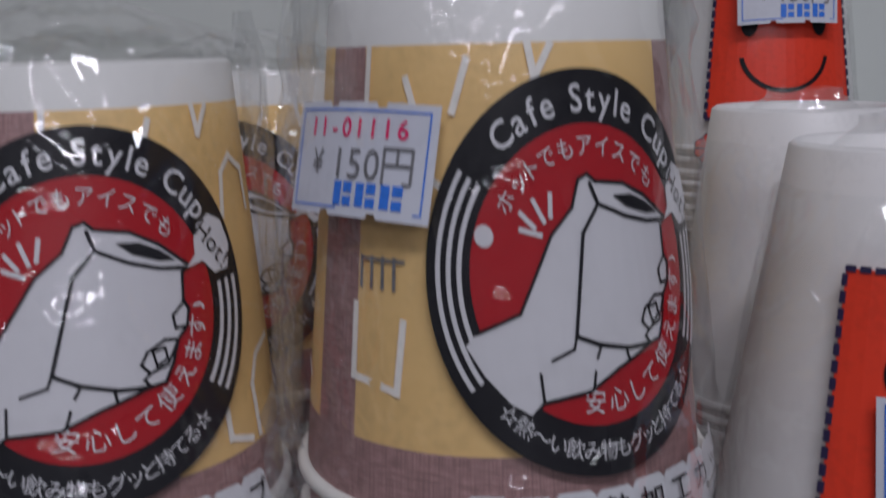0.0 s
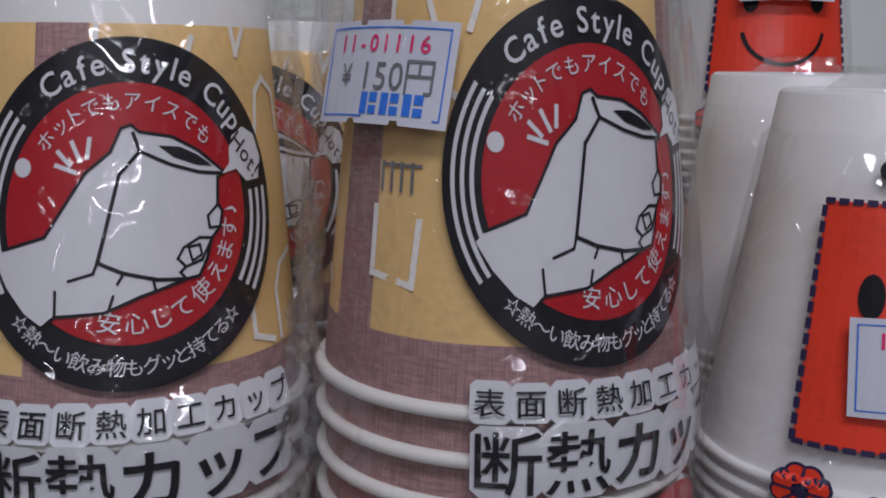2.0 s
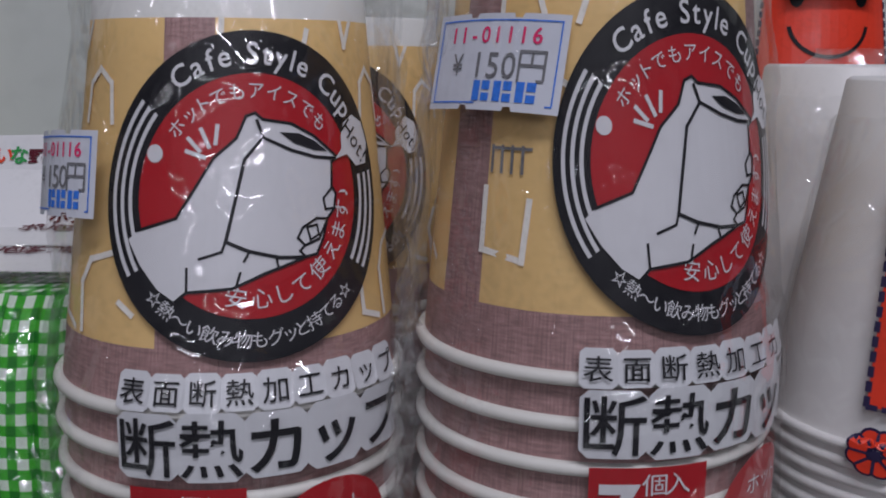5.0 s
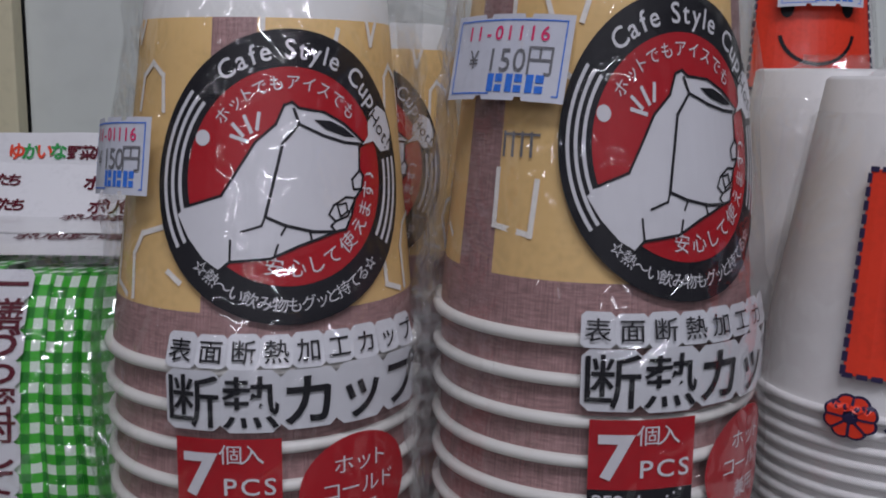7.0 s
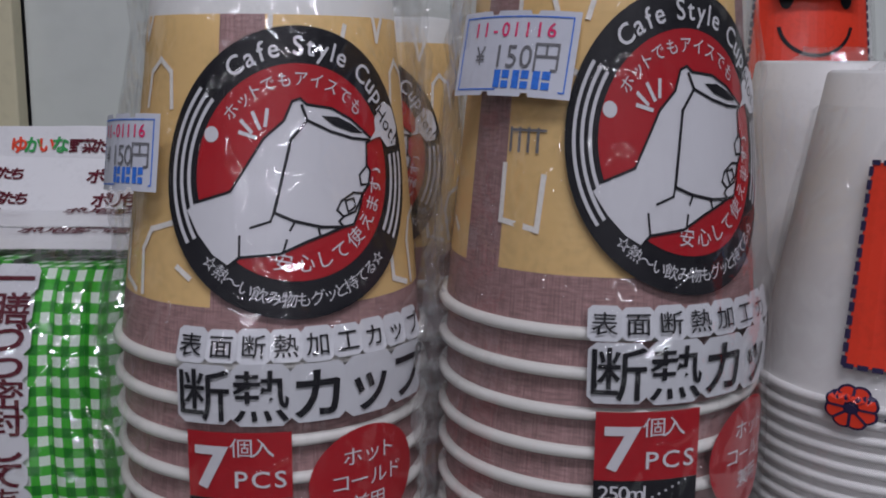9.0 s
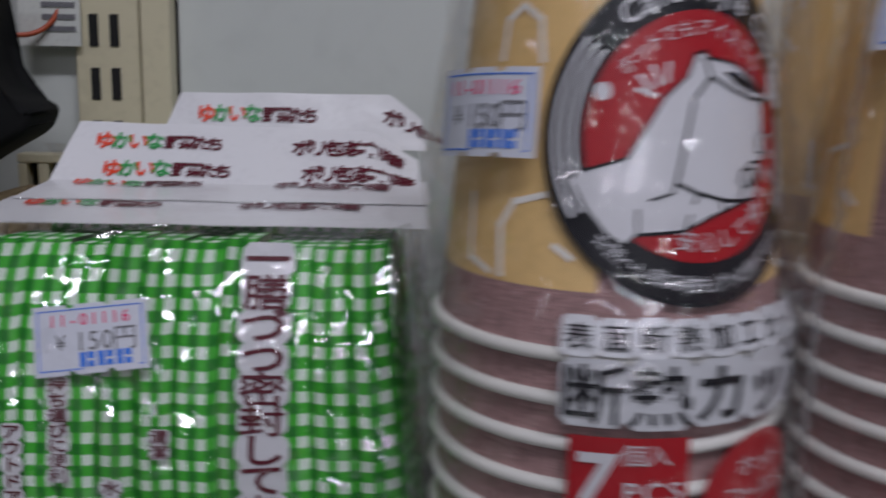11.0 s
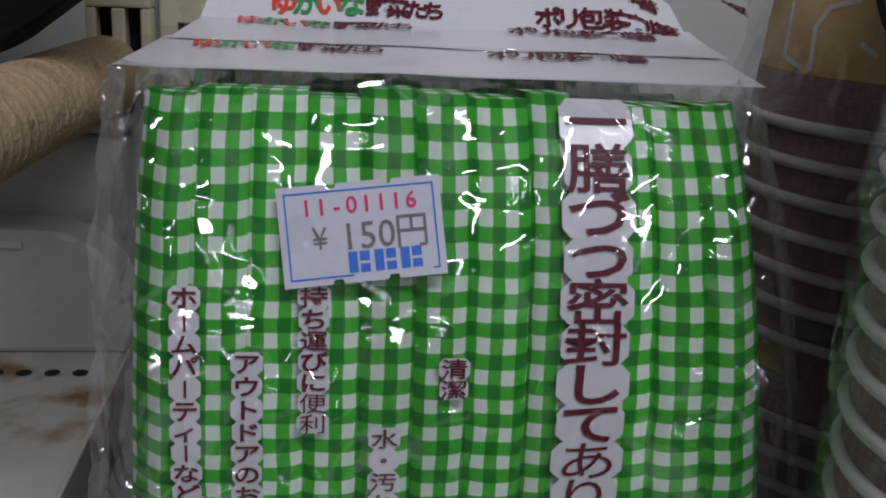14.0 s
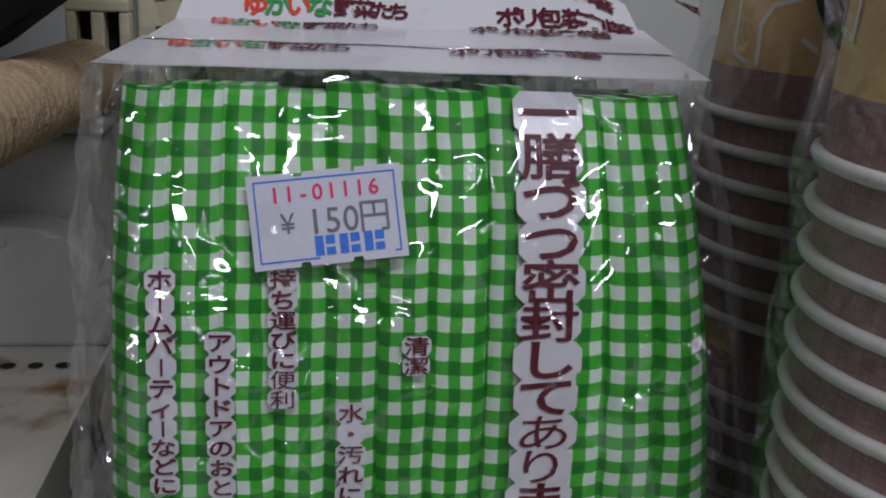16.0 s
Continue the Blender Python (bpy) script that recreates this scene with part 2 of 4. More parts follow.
def lathe(profile, steps=96, uv=None):
    """Turn a profile of (radius, height) round z."""
    bm = bmesh.new()
    rings = [[bm.verts.new((r * math.sin(2 * math.pi * k / steps), -r * math.cos(2 * math.pi * k / steps), z)) for k in range(steps)] for r, z in profile]
    lay = bm.loops.layers.uv.new("UVMap") if uv else None
    for i in range(len(rings) - 1):
        for k in range(steps):
            k2 = (k + 1) % steps
            f = bm.faces.new((rings[i][k], rings[i][k2], rings[i + 1][k2], rings[i + 1][k]))
            if uv:
                for loop, (kk, ii) in zip(f.loops, ((k, i), (k + 1, i), (k + 1, i + 1), (k, i + 1))):
                    loop[lay].uv = (kk * 360 / steps, profile[ii][1] - uv)
    return bm


def ring_bm(radius, thick, z, steps=72, tube=8):
    bm = bmesh.new()
    rows = []
    for k in range(steps):
        a = 2 * math.pi * k / steps
        rows.append([bm.verts.new(((radius + thick * math.cos(b)) * math.sin(a), -(radius + thick * math.cos(b)) * math.cos(a), z + thick * math.sin(b))) for b in (2 * math.pi * q / tube for q in range(tube))])
    for k in range(steps):
        for q in range(tube):
            bm.faces.new((rows[k][q], rows[(k + 1) % steps][q], rows[(k + 1) % steps][(q + 1) % tube], rows[k][(q + 1) % tube]))
    return bm


GLYPHS = {}


def glyph(ch, bold=0.0):
    """Outline of a character of Blender's own font: points about its middle, faces, width."""
    if (ch, bold) not in GLYPHS:
        c = bpy.data.curves.new("glyph", "FONT")
        c.body, c.size, c.offset, c.resolution_u = ch, 1.0, bold, 3
        c.align_x = "CENTER"
        ob = new("glyph", c)
        me = bpy.data.meshes.new_from_object(ob.evaluated_get(bpy.context.evaluated_depsgraph_get()))
        pts = [(v.co.x, v.co.y - 0.36) for v in me.vertices]
        faces = [tuple(p.vertices) for p in me.polygons]
        bpy.data.objects.remove(ob)
        bpy.data.curves.remove(c)
        bpy.data.meshes.remove(me)
        xs = [p[0] for p in pts] or [0, 0.3]
        GLYPHS[ch, bold] = pts, faces, max(xs) - min(xs)
    return GLYPHS[ch, bold]


def flat():
    return ([], [])


def add_poly(store, pts):
    v, f = store
    f.append(tuple(range(len(v), len(v) + len(pts))))
    v.extend(pts)


def add_glyph(store, ch, x, y, size, turn=0.0, bold=0.0, wide=1.0):
    pts, faces, _ = glyph(ch, bold)
    v, f = store
    n, c, s = len(v), math.cos(turn), math.sin(turn)
    v.extend((x + size * (wide * px * c - py * s), y + size * (wide * px * s + py * c)) for px, py in pts)
    f.extend(tuple(n + i for i in face) for face in faces)


def add_line(store, pts, w, closed=False):
    pts = list(pts) + ([pts[0]] if closed else [])
    for (x0, y0), (x1, y1) in zip(pts, pts[1:]):
        d = math.hypot(x1 - x0, y1 - y0) or 1
        ux, uy = (x1 - x0) / d * w / 2, (y1 - y0) / d * w / 2
        add_poly(store, [(x0 - ux + uy, y0 - uy - ux), (x1 + ux + uy, y1 + uy - ux), (x1 + ux - uy, y1 + uy + ux), (x0 - ux - uy, y0 - uy + ux)])


def add_arc(store, r0, r1, a0, a1, cx=0.0, cy=0.0, n=40):
    for k in range(n):
        b0, b1 = math.radians(a0 + (a1 - a0) * k / n), math.radians(a0 + (a1 - a0) * (k + 1) / n)
        q = [(cx + r * math.cos(b), cy + r * math.sin(b)) for r, b in ((r0, b0), (r1, b0), (r1, b1), (r0, b1))]
        if r0 == 0:
            q = q[1:]
        add_poly(store, q)


def arc_text(store, text, r, a0, a1, size, inward=False, wide=1.0, bold=0.0):
    """Text along an arc from angle a0 to a1, each sign in its share."""
    w = [0.45 if c == " " else (glyph(c)[2] * 0.8 + 0.22) for c in text]
    total, run = sum(w), 0
    for c, k in zip(text, w):
        a = math.radians(a0 + (a1 - a0) * (run + k / 2) / total)
        run += k
        if c != " ":
            add_glyph(store, c, r * math.cos(a), r * math.sin(a), size, a + (math.pi / 2 if inward else -math.pi / 2), bold, wide)


def line_text(store, text, x0, x1, y, size, bold=0.0, wide=1.0):
    w = [0.4 if c == " " else 0.56 if c in "0123456789-" else (glyph(c)[2] + 0.12) for c in text]
    total, run = sum(w), 0
    for c, k in zip(text, w):
        if c != " ":
            add_glyph(store, c, x0 + (x1 - x0) * (run + k / 2) / total, y, size, 0, bold, wide)
        run += k


def add_block(store, x, y, w, h, cut):
    """A pale backing block with clipped corners."""
    a, b = w / 2, h / 2
    add_poly(store, [(x - a + cut, y - b), (x + a - cut, y - b), (x + a, y - b + cut), (x + a, y + b - cut), (x + a - cut, y + b), (x - a + cut, y + b), (x - a, y + b - cut), (x - a, y - b + cut)])


def decal(name, store, place, lift, mat, parent, cut=0.003, label="", scale=1.0, shift=(0, 0), across=False):
    """Lay a flat print on a curved surface: place(u, v, lift) gives the spot."""
    bm = bmesh.new()
    vs = [bm.verts.new((x * scale + shift[0], y * scale + shift[1], 0)) for x, y in store[0]]
    for f in store[1]:
        try:
            bm.faces.new([vs[i] for i in f])
        except ValueError:
            pass
    bmesh.ops.remove_doubles(bm, verts=bm.verts[:], dist=1e-7)
    if cut and vs:
        for axis in ((0, 1) if across else (0,)):
            c = [v.co[axis] for v in bm.verts]
            k = math.floor(min(c) / cut) + 1
            while k * cut < max(c):
                co, no = [0, 0, 0], [0, 0, 0]
                co[axis], no[axis] = k * cut, 1
                bmesh.ops.bisect_plane(bm, geom=bm.verts[:] + bm.edges[:] + bm.faces[:], plane_co=co, plane_no=no, dist=1e-7)
                k += 1
    for v in bm.verts:
        v.co = place(v.co.x, v.co.y, lift)
    return part(name, bm, mat, parent, label)


# ---- the shop round the shelf ----
SHELF, BACK = -0.186, 0.435


def structure(name, bm, mat, label, category):
    return tagged(part(name, bm, mat), label, category, "", "structure")


structure("floor", box_bm(-2.4, 2.4, -5.2, 0.6, -1.04, -1.0), "tile", "plain dark shop floor", "floor")
structure("ceiling", box_bm(-2.4, 2.4, -5.2, 0.6, 1.4, 1.44), "plaster", "plain pale shop ceiling", "ceiling")
structure("wall_south", box_bm(-2.4, 2.4, -5.24, -5.2, -1.0, 1.4), "room", "plain wall across the aisle", "wall")
structure("wall_west", box_bm(-2.44, -2.4, -5.2, 0.6, -1.0, 1.4), "room", "plain side wall", "wall")
structure("wall_east", box_bm(2.4, 2.44, -5.2, 0.6, -1.0, 1.4), "room", "plain side wall", "wall")
structure("wall_north", box_bm(-2.4, 2.4, 0.6, 0.64, -1.0, 1.4), "room", "plain wall behind the shelving", "wall")
structure("back_panel", box_bm(-0.2195, 0.9, BACK, BACK + 0.012, SHELF - 0.02, 0.5), "panel", "pale grey-green painted steel back panel of the shelving", "panel")
structure("back_panel_left", box_bm(-0.9, -0.262, BACK, BACK + 0.012, -0.2, 0.5), "panel", "pale painted steel back panel of the next bay", "panel")


def upright(name, x0, x1):
    """A slotted cream upright with pairs of slots and a smooth flange."""
    post = thing(name, 0, 0, SHELF - 0.2, "cream enamelled steel shelving upright with pairs of black slots", "upright")
    o = SHELF - 0.2
    part("flange", box_bm(x1 - 0.0125, x1, BACK - 0.012, BACK - 0.001, 0, 0.7 - o, 0.001), "cream", post)
    w = x1 - 0.014 - x0
    part("slotted_face", box_bm(x0, x0 + w, BACK - 0.008, BACK + 0.004, 0, 0.7 - o, 0.0008), "cream", post)
    # near-black plates on the face paint the shade inside the slots
    for k in range(34):
        z = 0.0225 * k + 0.0012
        for dx in (0.30, 0.62):
            part("slot", box_bm(x0 + w * dx - 0.0019, x0 + w * dx + 0.0019, BACK - 0.0086, BACK - 0.0079, z, z + 0.0135, 0), "dark", post)
    tagged(post, "", "", "", "structure")
    return post


upright("shelf_upright", -0.262, -0.2205)
structure("shelf_right_bay", box_bm(-0.258, 0.9, 0.06, BACK - 0.013, SHELF - 0.02, SHELF, 0.002), "panel", "pale enamelled steel shelf board", "shelf")
ls = thing("shelf_left_bay", 0, 0, 0, "rust-stained cream enamelled shelf board with a row of round holes", "shelf")
tagged(ls, kind="structure")
part("board", box_bm(-0.9, -0.269, 0.02, BACK - 0.001, -0.068, -0.048, 0.0025), "rust", ls)
# near-black discs on the board paint the shade down the holes
for k in range(14):
    bm = bmesh.new()
    bmesh.ops.create_circle(bm, cap_ends=True, segments=20, radius=0.0024, matrix=pose(-0.2800 - 0.0085 * k, 0.366, -0.0476))
    part("hole", bm, "dark", ls)
part("edge_strip", box_bm(-0.269, -0.2675, 0.02, BACK - 0.014, -0.072, -0.047, 0.0004), "rust", ls)

# ---- packs of kraft paper cups ----
RIM_R, BASE_R, CUP_H, NEST = 0.0402, 0.0309, 0.088, 0.0093
FIRST = 0.0572
BAG_TOP = FIRST + CUP_H + 0.003


def cup_radius(h):
    return RIM_R - 0.001 - h * (RIM_R - 0.001 - BASE_R) / CUP_H


def bag_radius(z):
    h = max(0.0, z - FIRST)
    return max(cup_radius(h) + 0.0013, RIM_R + 0.0016 - 0.3 * max(0.0, h - 0.002))


def tilt(z, lean):
    """How far the loose top cup has slid back at a height."""
    return lean * max(0.0, z - 0.055)


def bag_print(lean, rise):
    """A placing for prints: u along the bag's girth from its front, v the height."""
    def place(u, v, lift):
        v += rise
        r = bag_radius(v) + lift
        a = u / 0.0372
        return Vector((r * math.sin(a), -r * math.cos(a) + tilt(v, lean), v))
    return place


def chalk_marks(parent, turn, lean):
    """White chalk-like scribbles printed on the kraft paper."""
    def on_cup(u, v, lift):
        r = cup_radius(v - FIRST) + lift
        a = u / 0.0355 + math.radians(turn)
        return Vector((r * math.sin(a), -r * math.cos(a) + tilt(v, lean), v))
    rnd = random.Random(4)
    z = FIRST
    for k in range(3):
        for a, strokes in ((-42, (
            ((-0.006, 0.058), (-0.005, 0.066), (-0.001, 0.069), (0.004, 0.066), (0.005, 0.058)),
            ((0.007, 0.031), (0.000, 0.029), (-0.003, 0.024), (-0.002, 0.014)),
            ((-0.012, 0.029), (-0.011, 0.016), (-0.005, 0.014)),
            ((0.010, 0.021), (0.013, 0.019)))), (23, (
            ((-0.010, 0.036), (-0.0105, 0.0235), (-0.001, 0.022), (0.000, 0.034)),
            ((-0.009, 0.079), (-0.009, 0.068)),
            ((0.000, 0.074), (0.002, 0.068), (0.001, 0.060), (0.008, 0.056)),
            ((0.011, 0.077), (0.009, 0.069)),
            ((0.022, 0.079), (0.023, 0.074), (0.026, 0.079))))):
            u0 = math.radians(a + 120 * k) * 0.0355
            for pts in strokes:
                st = flat()
                add_line(st, [(u0 + x + rnd.uniform(-0.0003, 0.0003), z + y) for x, y in pts], 0.0013)
                decal("chalk_stroke", st, on_cup, 0.0004, "chalk", parent, 0)
        st = flat()
        for q in range(4):
            x = math.radians(23 + 120 * k) * 0.0355 - 0.009 + q * 0.0024
            add_line(st, [(x, z + 0.0445), (x, z + 0.0395)], 0.0007)
            add_line(st, [(x, z + 0.0442), (x + 0.0018, z + 0.0442)], 0.0006)
        decal("chalk_caption", st, on_cup, 0.0004, "ink", parent, 0)


def emblem(pack, place, deg, zc, wide=1.0, shear=0.0):
    """The round badge printed on the bag, in radii of its own."""
    R, at = 0.0334, (math.radians(deg) * 0.0372, zc)
    def girth(u, v, lift):
        x, y = u - at[0], v - at[1]
        return place(at[0] + x * wide - y * shear, v + x * shear * 0.5, lift)
    def put(name, store, lift, mat, label=""):
        return decal(name, store, girth, lift, mat, badge, 0.0025, label, R, at)
    s = flat()
    add_arc(s, 0, 1.0, 0, 360, n=72)
    badge = decal("badge", s, girth, 0.0004, "black", pack, 0.0025, "round black and red printed badge", R, at)
    s = flat()
    add_arc(s, 0, 0.74, 0, 360, n=64)
    put("red_disc", s, 0.0006, "red")
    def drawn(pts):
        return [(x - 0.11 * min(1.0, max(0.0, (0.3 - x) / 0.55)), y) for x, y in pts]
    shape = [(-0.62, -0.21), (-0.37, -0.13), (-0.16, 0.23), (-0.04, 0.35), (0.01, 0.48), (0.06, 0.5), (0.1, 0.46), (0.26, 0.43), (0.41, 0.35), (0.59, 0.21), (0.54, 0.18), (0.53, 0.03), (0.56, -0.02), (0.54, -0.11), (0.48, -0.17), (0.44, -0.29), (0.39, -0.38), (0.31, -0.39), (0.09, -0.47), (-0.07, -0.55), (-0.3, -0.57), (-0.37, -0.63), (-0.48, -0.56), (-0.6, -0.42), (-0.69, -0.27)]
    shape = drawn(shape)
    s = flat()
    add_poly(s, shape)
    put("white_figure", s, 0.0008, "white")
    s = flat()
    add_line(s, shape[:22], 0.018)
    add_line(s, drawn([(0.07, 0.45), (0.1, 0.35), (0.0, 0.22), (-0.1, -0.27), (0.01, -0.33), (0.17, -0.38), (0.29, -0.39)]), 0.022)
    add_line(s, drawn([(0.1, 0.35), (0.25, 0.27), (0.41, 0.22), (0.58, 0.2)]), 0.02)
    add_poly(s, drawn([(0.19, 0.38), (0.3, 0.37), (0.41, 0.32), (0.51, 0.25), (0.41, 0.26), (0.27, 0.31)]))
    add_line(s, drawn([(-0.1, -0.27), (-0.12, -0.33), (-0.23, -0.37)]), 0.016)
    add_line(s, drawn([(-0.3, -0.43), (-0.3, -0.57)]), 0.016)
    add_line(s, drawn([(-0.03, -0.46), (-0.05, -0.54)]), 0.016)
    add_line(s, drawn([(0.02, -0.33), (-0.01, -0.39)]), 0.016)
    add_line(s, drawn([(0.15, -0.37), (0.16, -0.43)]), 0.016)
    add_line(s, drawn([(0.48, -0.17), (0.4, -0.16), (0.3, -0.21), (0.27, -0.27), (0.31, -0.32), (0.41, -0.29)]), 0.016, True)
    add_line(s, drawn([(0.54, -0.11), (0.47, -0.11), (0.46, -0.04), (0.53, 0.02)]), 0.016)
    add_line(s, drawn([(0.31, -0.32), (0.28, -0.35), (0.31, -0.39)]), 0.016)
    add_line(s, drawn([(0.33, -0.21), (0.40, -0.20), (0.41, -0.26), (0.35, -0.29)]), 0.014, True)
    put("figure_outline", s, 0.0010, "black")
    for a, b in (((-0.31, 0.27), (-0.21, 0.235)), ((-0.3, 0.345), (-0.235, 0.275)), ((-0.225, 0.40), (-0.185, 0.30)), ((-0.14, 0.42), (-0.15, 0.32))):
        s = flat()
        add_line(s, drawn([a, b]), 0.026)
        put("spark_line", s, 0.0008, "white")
    for r in (0.80, 0.862, 0.924):
        for a0, a1 in ((142, 212), (-34, 6)):
            s = flat()
            add_arc(s, r - 0.014, r + 0.014, a0, a1, n=16)
            put("stripe", s, 0.0008, "white")
    s = flat()
    add_arc(s, 0, 0.055, 0, 360, -0.633, 0.254, 16)
    put("dot", s, 0.0008, "white")
    s = flat()
    arc_text(s, "Cafe Style Cup", 0.865, 128, 33, 0.19, bold=0.01)
    arc_text(s, "ホットでもアイスでも", 0.635, 146, 38, 0.115)
    arc_text(s, "安心して使えます♪", 0.62, -108, 2, 0.135, inward=True)
    arc_text(s, "☆熱〜い飲み物もグッと持てる☆", 0.865, 222, 316, 0.11, inward=True)
    put("lettering", s, 0.0009, "white")
    s = flat()
    add_poly(s, [(0.63 + 0.0, 0.34), (0.66, 0.42), (0.75, 0.47), (0.85, 0.42), (0.90, 0.28), (0.87, 0.15), (0.76, 0.14), (0.68, 0.22), (0.57, 0.2), (0.63, 0.26)])
    put("speech_bubble", s, 0.0012, "white")
    s = flat()
    for c, x, y in zip("Hot!", (0.70, 0.765, 0.81, 0.845), (0.385, 0.31, 0.25, 0.20)):
        add_glyph(s, c, x, y, 0.15, math.radians(-48))
    put("bubble_word", s, 0.0014, "black")
    return badge


def cup_pack(x, y, z, turn, label, detailed=True, print_turn=0, wide=0.967, deg=20.5, count=7, lean=0.0, rise=0.0, shear=0.0):
    pack = thing("paper_cup_pack", x, y, z, label, "paper cups", "packs of kraft paper cups", turn)
    round_bag = bag_print(lean, rise)
    for k in range(count):
        z0 = FIRST - k * NEST
        if k == 0:
            prof = [(cup_radius(h), z0 + h) for h in (0.0, 0.02, 0.045, 0.07, CUP_H - 0.0008)] + [(BASE_R - 0.0008, z0 + CUP_H), (BASE_R - 0.0016, z0 + CUP_H - 0.001), (BASE_R - 0.002, z0 + CUP_H - 0.007), (0.0005, z0 + CUP_H - 0.007)]
        else:
            prof = [(cup_radius(h), z0 + h) for h in (0.0, NEST + 0.001)]
        swing = print_turn + (0, 40, -75, 10, 130, -20, 60, -10, 80)[k % 9]
        bm = lathe(prof, 96, z0)
        bmesh.ops.transform(bm, matrix=pose(0, 0, 0, 0, 0, swing), verts=bm.verts)
        for v in bm.verts:
            v.co.y += tilt(v.co.z, lean)
        cup = part("cup", bm, "cup_paper", pack, smooth=True)
        part("rolled_rim", ring_bm(RIM_R - 0.0006, 0.00155, z0), "rim", cup, smooth=True)
    chalk_marks(pack, print_turn, lean)
    # the bag: clear film, loosely gathered over the top
    bm = bmesh.new()
    rows, steps = [], 96
    foot = -(count - 7) * NEST
    zs = [foot] + [0.004 + foot * (1 - k / 26) + 0.0055 * k for k in range(26)] + [BAG_TOP - 0.002 + 0.0022 * k for k in range(6)]
    for z1 in zs:
        row = []
        for k in range(steps):
            a = 2 * math.pi * k / steps
            if z1 < BAG_TOP:
                r = bag_radius(z1)
                amp = 0.0009 if z1 > FIRST + 0.012 else 0.0005
            else:
                r = bag_radius(BAG_TOP) * max(0.12, 1 - (z1 - BAG_TOP) / 0.011)
                amp = 0.0035
            if z1 == foot:
                r, amp = RIM_R * 0.99, 0
            side = abs(math.sin(a)) ** 24
            w = noise.noise((4 * math.sin(a), 4 * math.cos(a), z1 * 60)) + 0.6 * noise.noise((11 * math.sin(a), 11 * math.cos(a), z1 * 90 + 5))
            rr = r + 0.0016 + amp * w * (0.4 if abs((math.degrees(a) + 180) % 360 - 180 - 17) < 55 else 1.0) + 0.004 * side * (z1 > foot + 0.01) * (1 + 0.7 * noise.noise((a, z1 * 120, x * 9)))
            row.append(bm.verts.new((rr * math.sin(a), -rr * math.cos(a) + tilt(z1, lean), z1)))
        rows.append(row)
    for i in range(len(rows) - 1):
        for k in range(steps):
            bm.faces.new((rows[i][k], rows[i][(k + 1) % steps], rows[i + 1][(k + 1) % steps], rows[i + 1][k]))
    part("clear_bag", bm, "film", pack, "creased clear plastic bag", smooth=True)
    for side, seed in (((1, 3.0),) if x < 0 else ((-1, 8.0),)):
        bm = bmesh.new()
        grid = []
        for q in range(46):
            zq = foot + 0.012 + (BAG_TOP - foot - 0.006) * q / 45
            rq = bag_radius(min(zq, BAG_TOP)) + 0.0008
            a = math.radians(88)
            row = []
            for p in range(9):
                d = (0.013 + 0.006 * noise.noise((seed, zq * 60, 2))) * p / 8
                w = 0.0022 * (p / 8) * noise.noise((p * 0.5, zq * 110, seed + x * 20)) + 0.0012 * noise.noise((p * 0.9, zq * 260, seed))
                row.append(bm.verts.new((side * (rq * math.sin(a) + 0.5 * d + w), -rq * math.cos(a) - 0.82 * d + w + tilt(zq, lean), zq)))
            grid.append(row)
        for q in range(45):
            for p in range(8):
                bm.faces.new((grid[q][p], grid[q][p + 1], grid[q + 1][p + 1], grid[q + 1][p]))
        part("film_fold", bm, "fold_film", pack, "crumpled fold of spare clear film", smooth=True)
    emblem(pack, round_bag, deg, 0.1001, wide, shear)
    if not detailed:
        return pack
    R0 = 0.0372
    # words under the badge, on a pale backing
    u0, u1 = math.radians(-22) * R0, math.radians(70) * R0
    p = (u1 - u0) / 9
    for k, c in enumerate("表面断熱加工カップ"):
        s, w = flat(), flat()
        add_block(s, u0 + p * (k + 0.5), 0.0612, p, 0.0072 if k % 2 else 0.0078, 0.0009)
        back = decal("small_title_backing", s, round_bag, 0.0004, "outline", pack, 0.003)
        add_glyph(w, c, u0 + p * (k + 0.5), 0.0612, 0.0053, 0, 0.006)
        decal("small_title_sign", w, round_bag, 0.0008, "black", back, 0.003)
    for k, c in enumerate("断熱カップ"):
        s, w = flat(), flat()
        add_block(s, u0 + 0.0062 + k * 0.0118, 0.0501, 0.0118, 0.0147 if k % 2 else 0.0140, 0.0016)
        back = decal("title_backing", s, round_bag, 0.0005, "outline", pack, 0.003)
        add_glyph(w, c, u0 + 0.0062 + k * 0.0118, 0.0498, 0.0130, 0, 0.02 if k > 1 else 0.008, 0.92)
        decal("title_sign", w, round_bag, 0.0009, "black", back, 0.003)
    # count box
    b0, b1 = math.radians(-18.5) * R0, math.radians(15) * R0
    s = flat()
    add_poly(s, [(b0, 0.0250), (b1, 0.0250), (b1, 0.0412), (b0, 0.0412)])
    box = decal("count_box", s, round_bag, 0.0004, "red", pack, 0.003, "red printed box with the count of cups")
    s = flat()
    add_glyph(s, "7", b0 + 0.0050, 0.0330, 0.0140, 0, 0.03, 1.0)
    line_text(s, "個入", b0 + 0.0095, b0 + 0.018, 0.0376, 0.0050)
    line_text(s, "PCS", b0 + 0.0095, b1 - 0.0008, 0.0300, 0.0058, 0.008)
    decal("count_lettering", s, round_bag, 0.0008, "white", box, 0.003)
    s = flat()
    add_poly(s, [(b0, 0.008), (b1, 0.008), (b1, 0.0249), (b0, 0.0249)])
    vol = decal("volume_box", s, round_bag, 0.00045, "black", pack, 0.003, "black printed box with the volume")
    s = flat()
    line_text(s, "250ml", b0 + 0.001, b0 + 0.0105, 0.0223, 0.0048, 0.006)
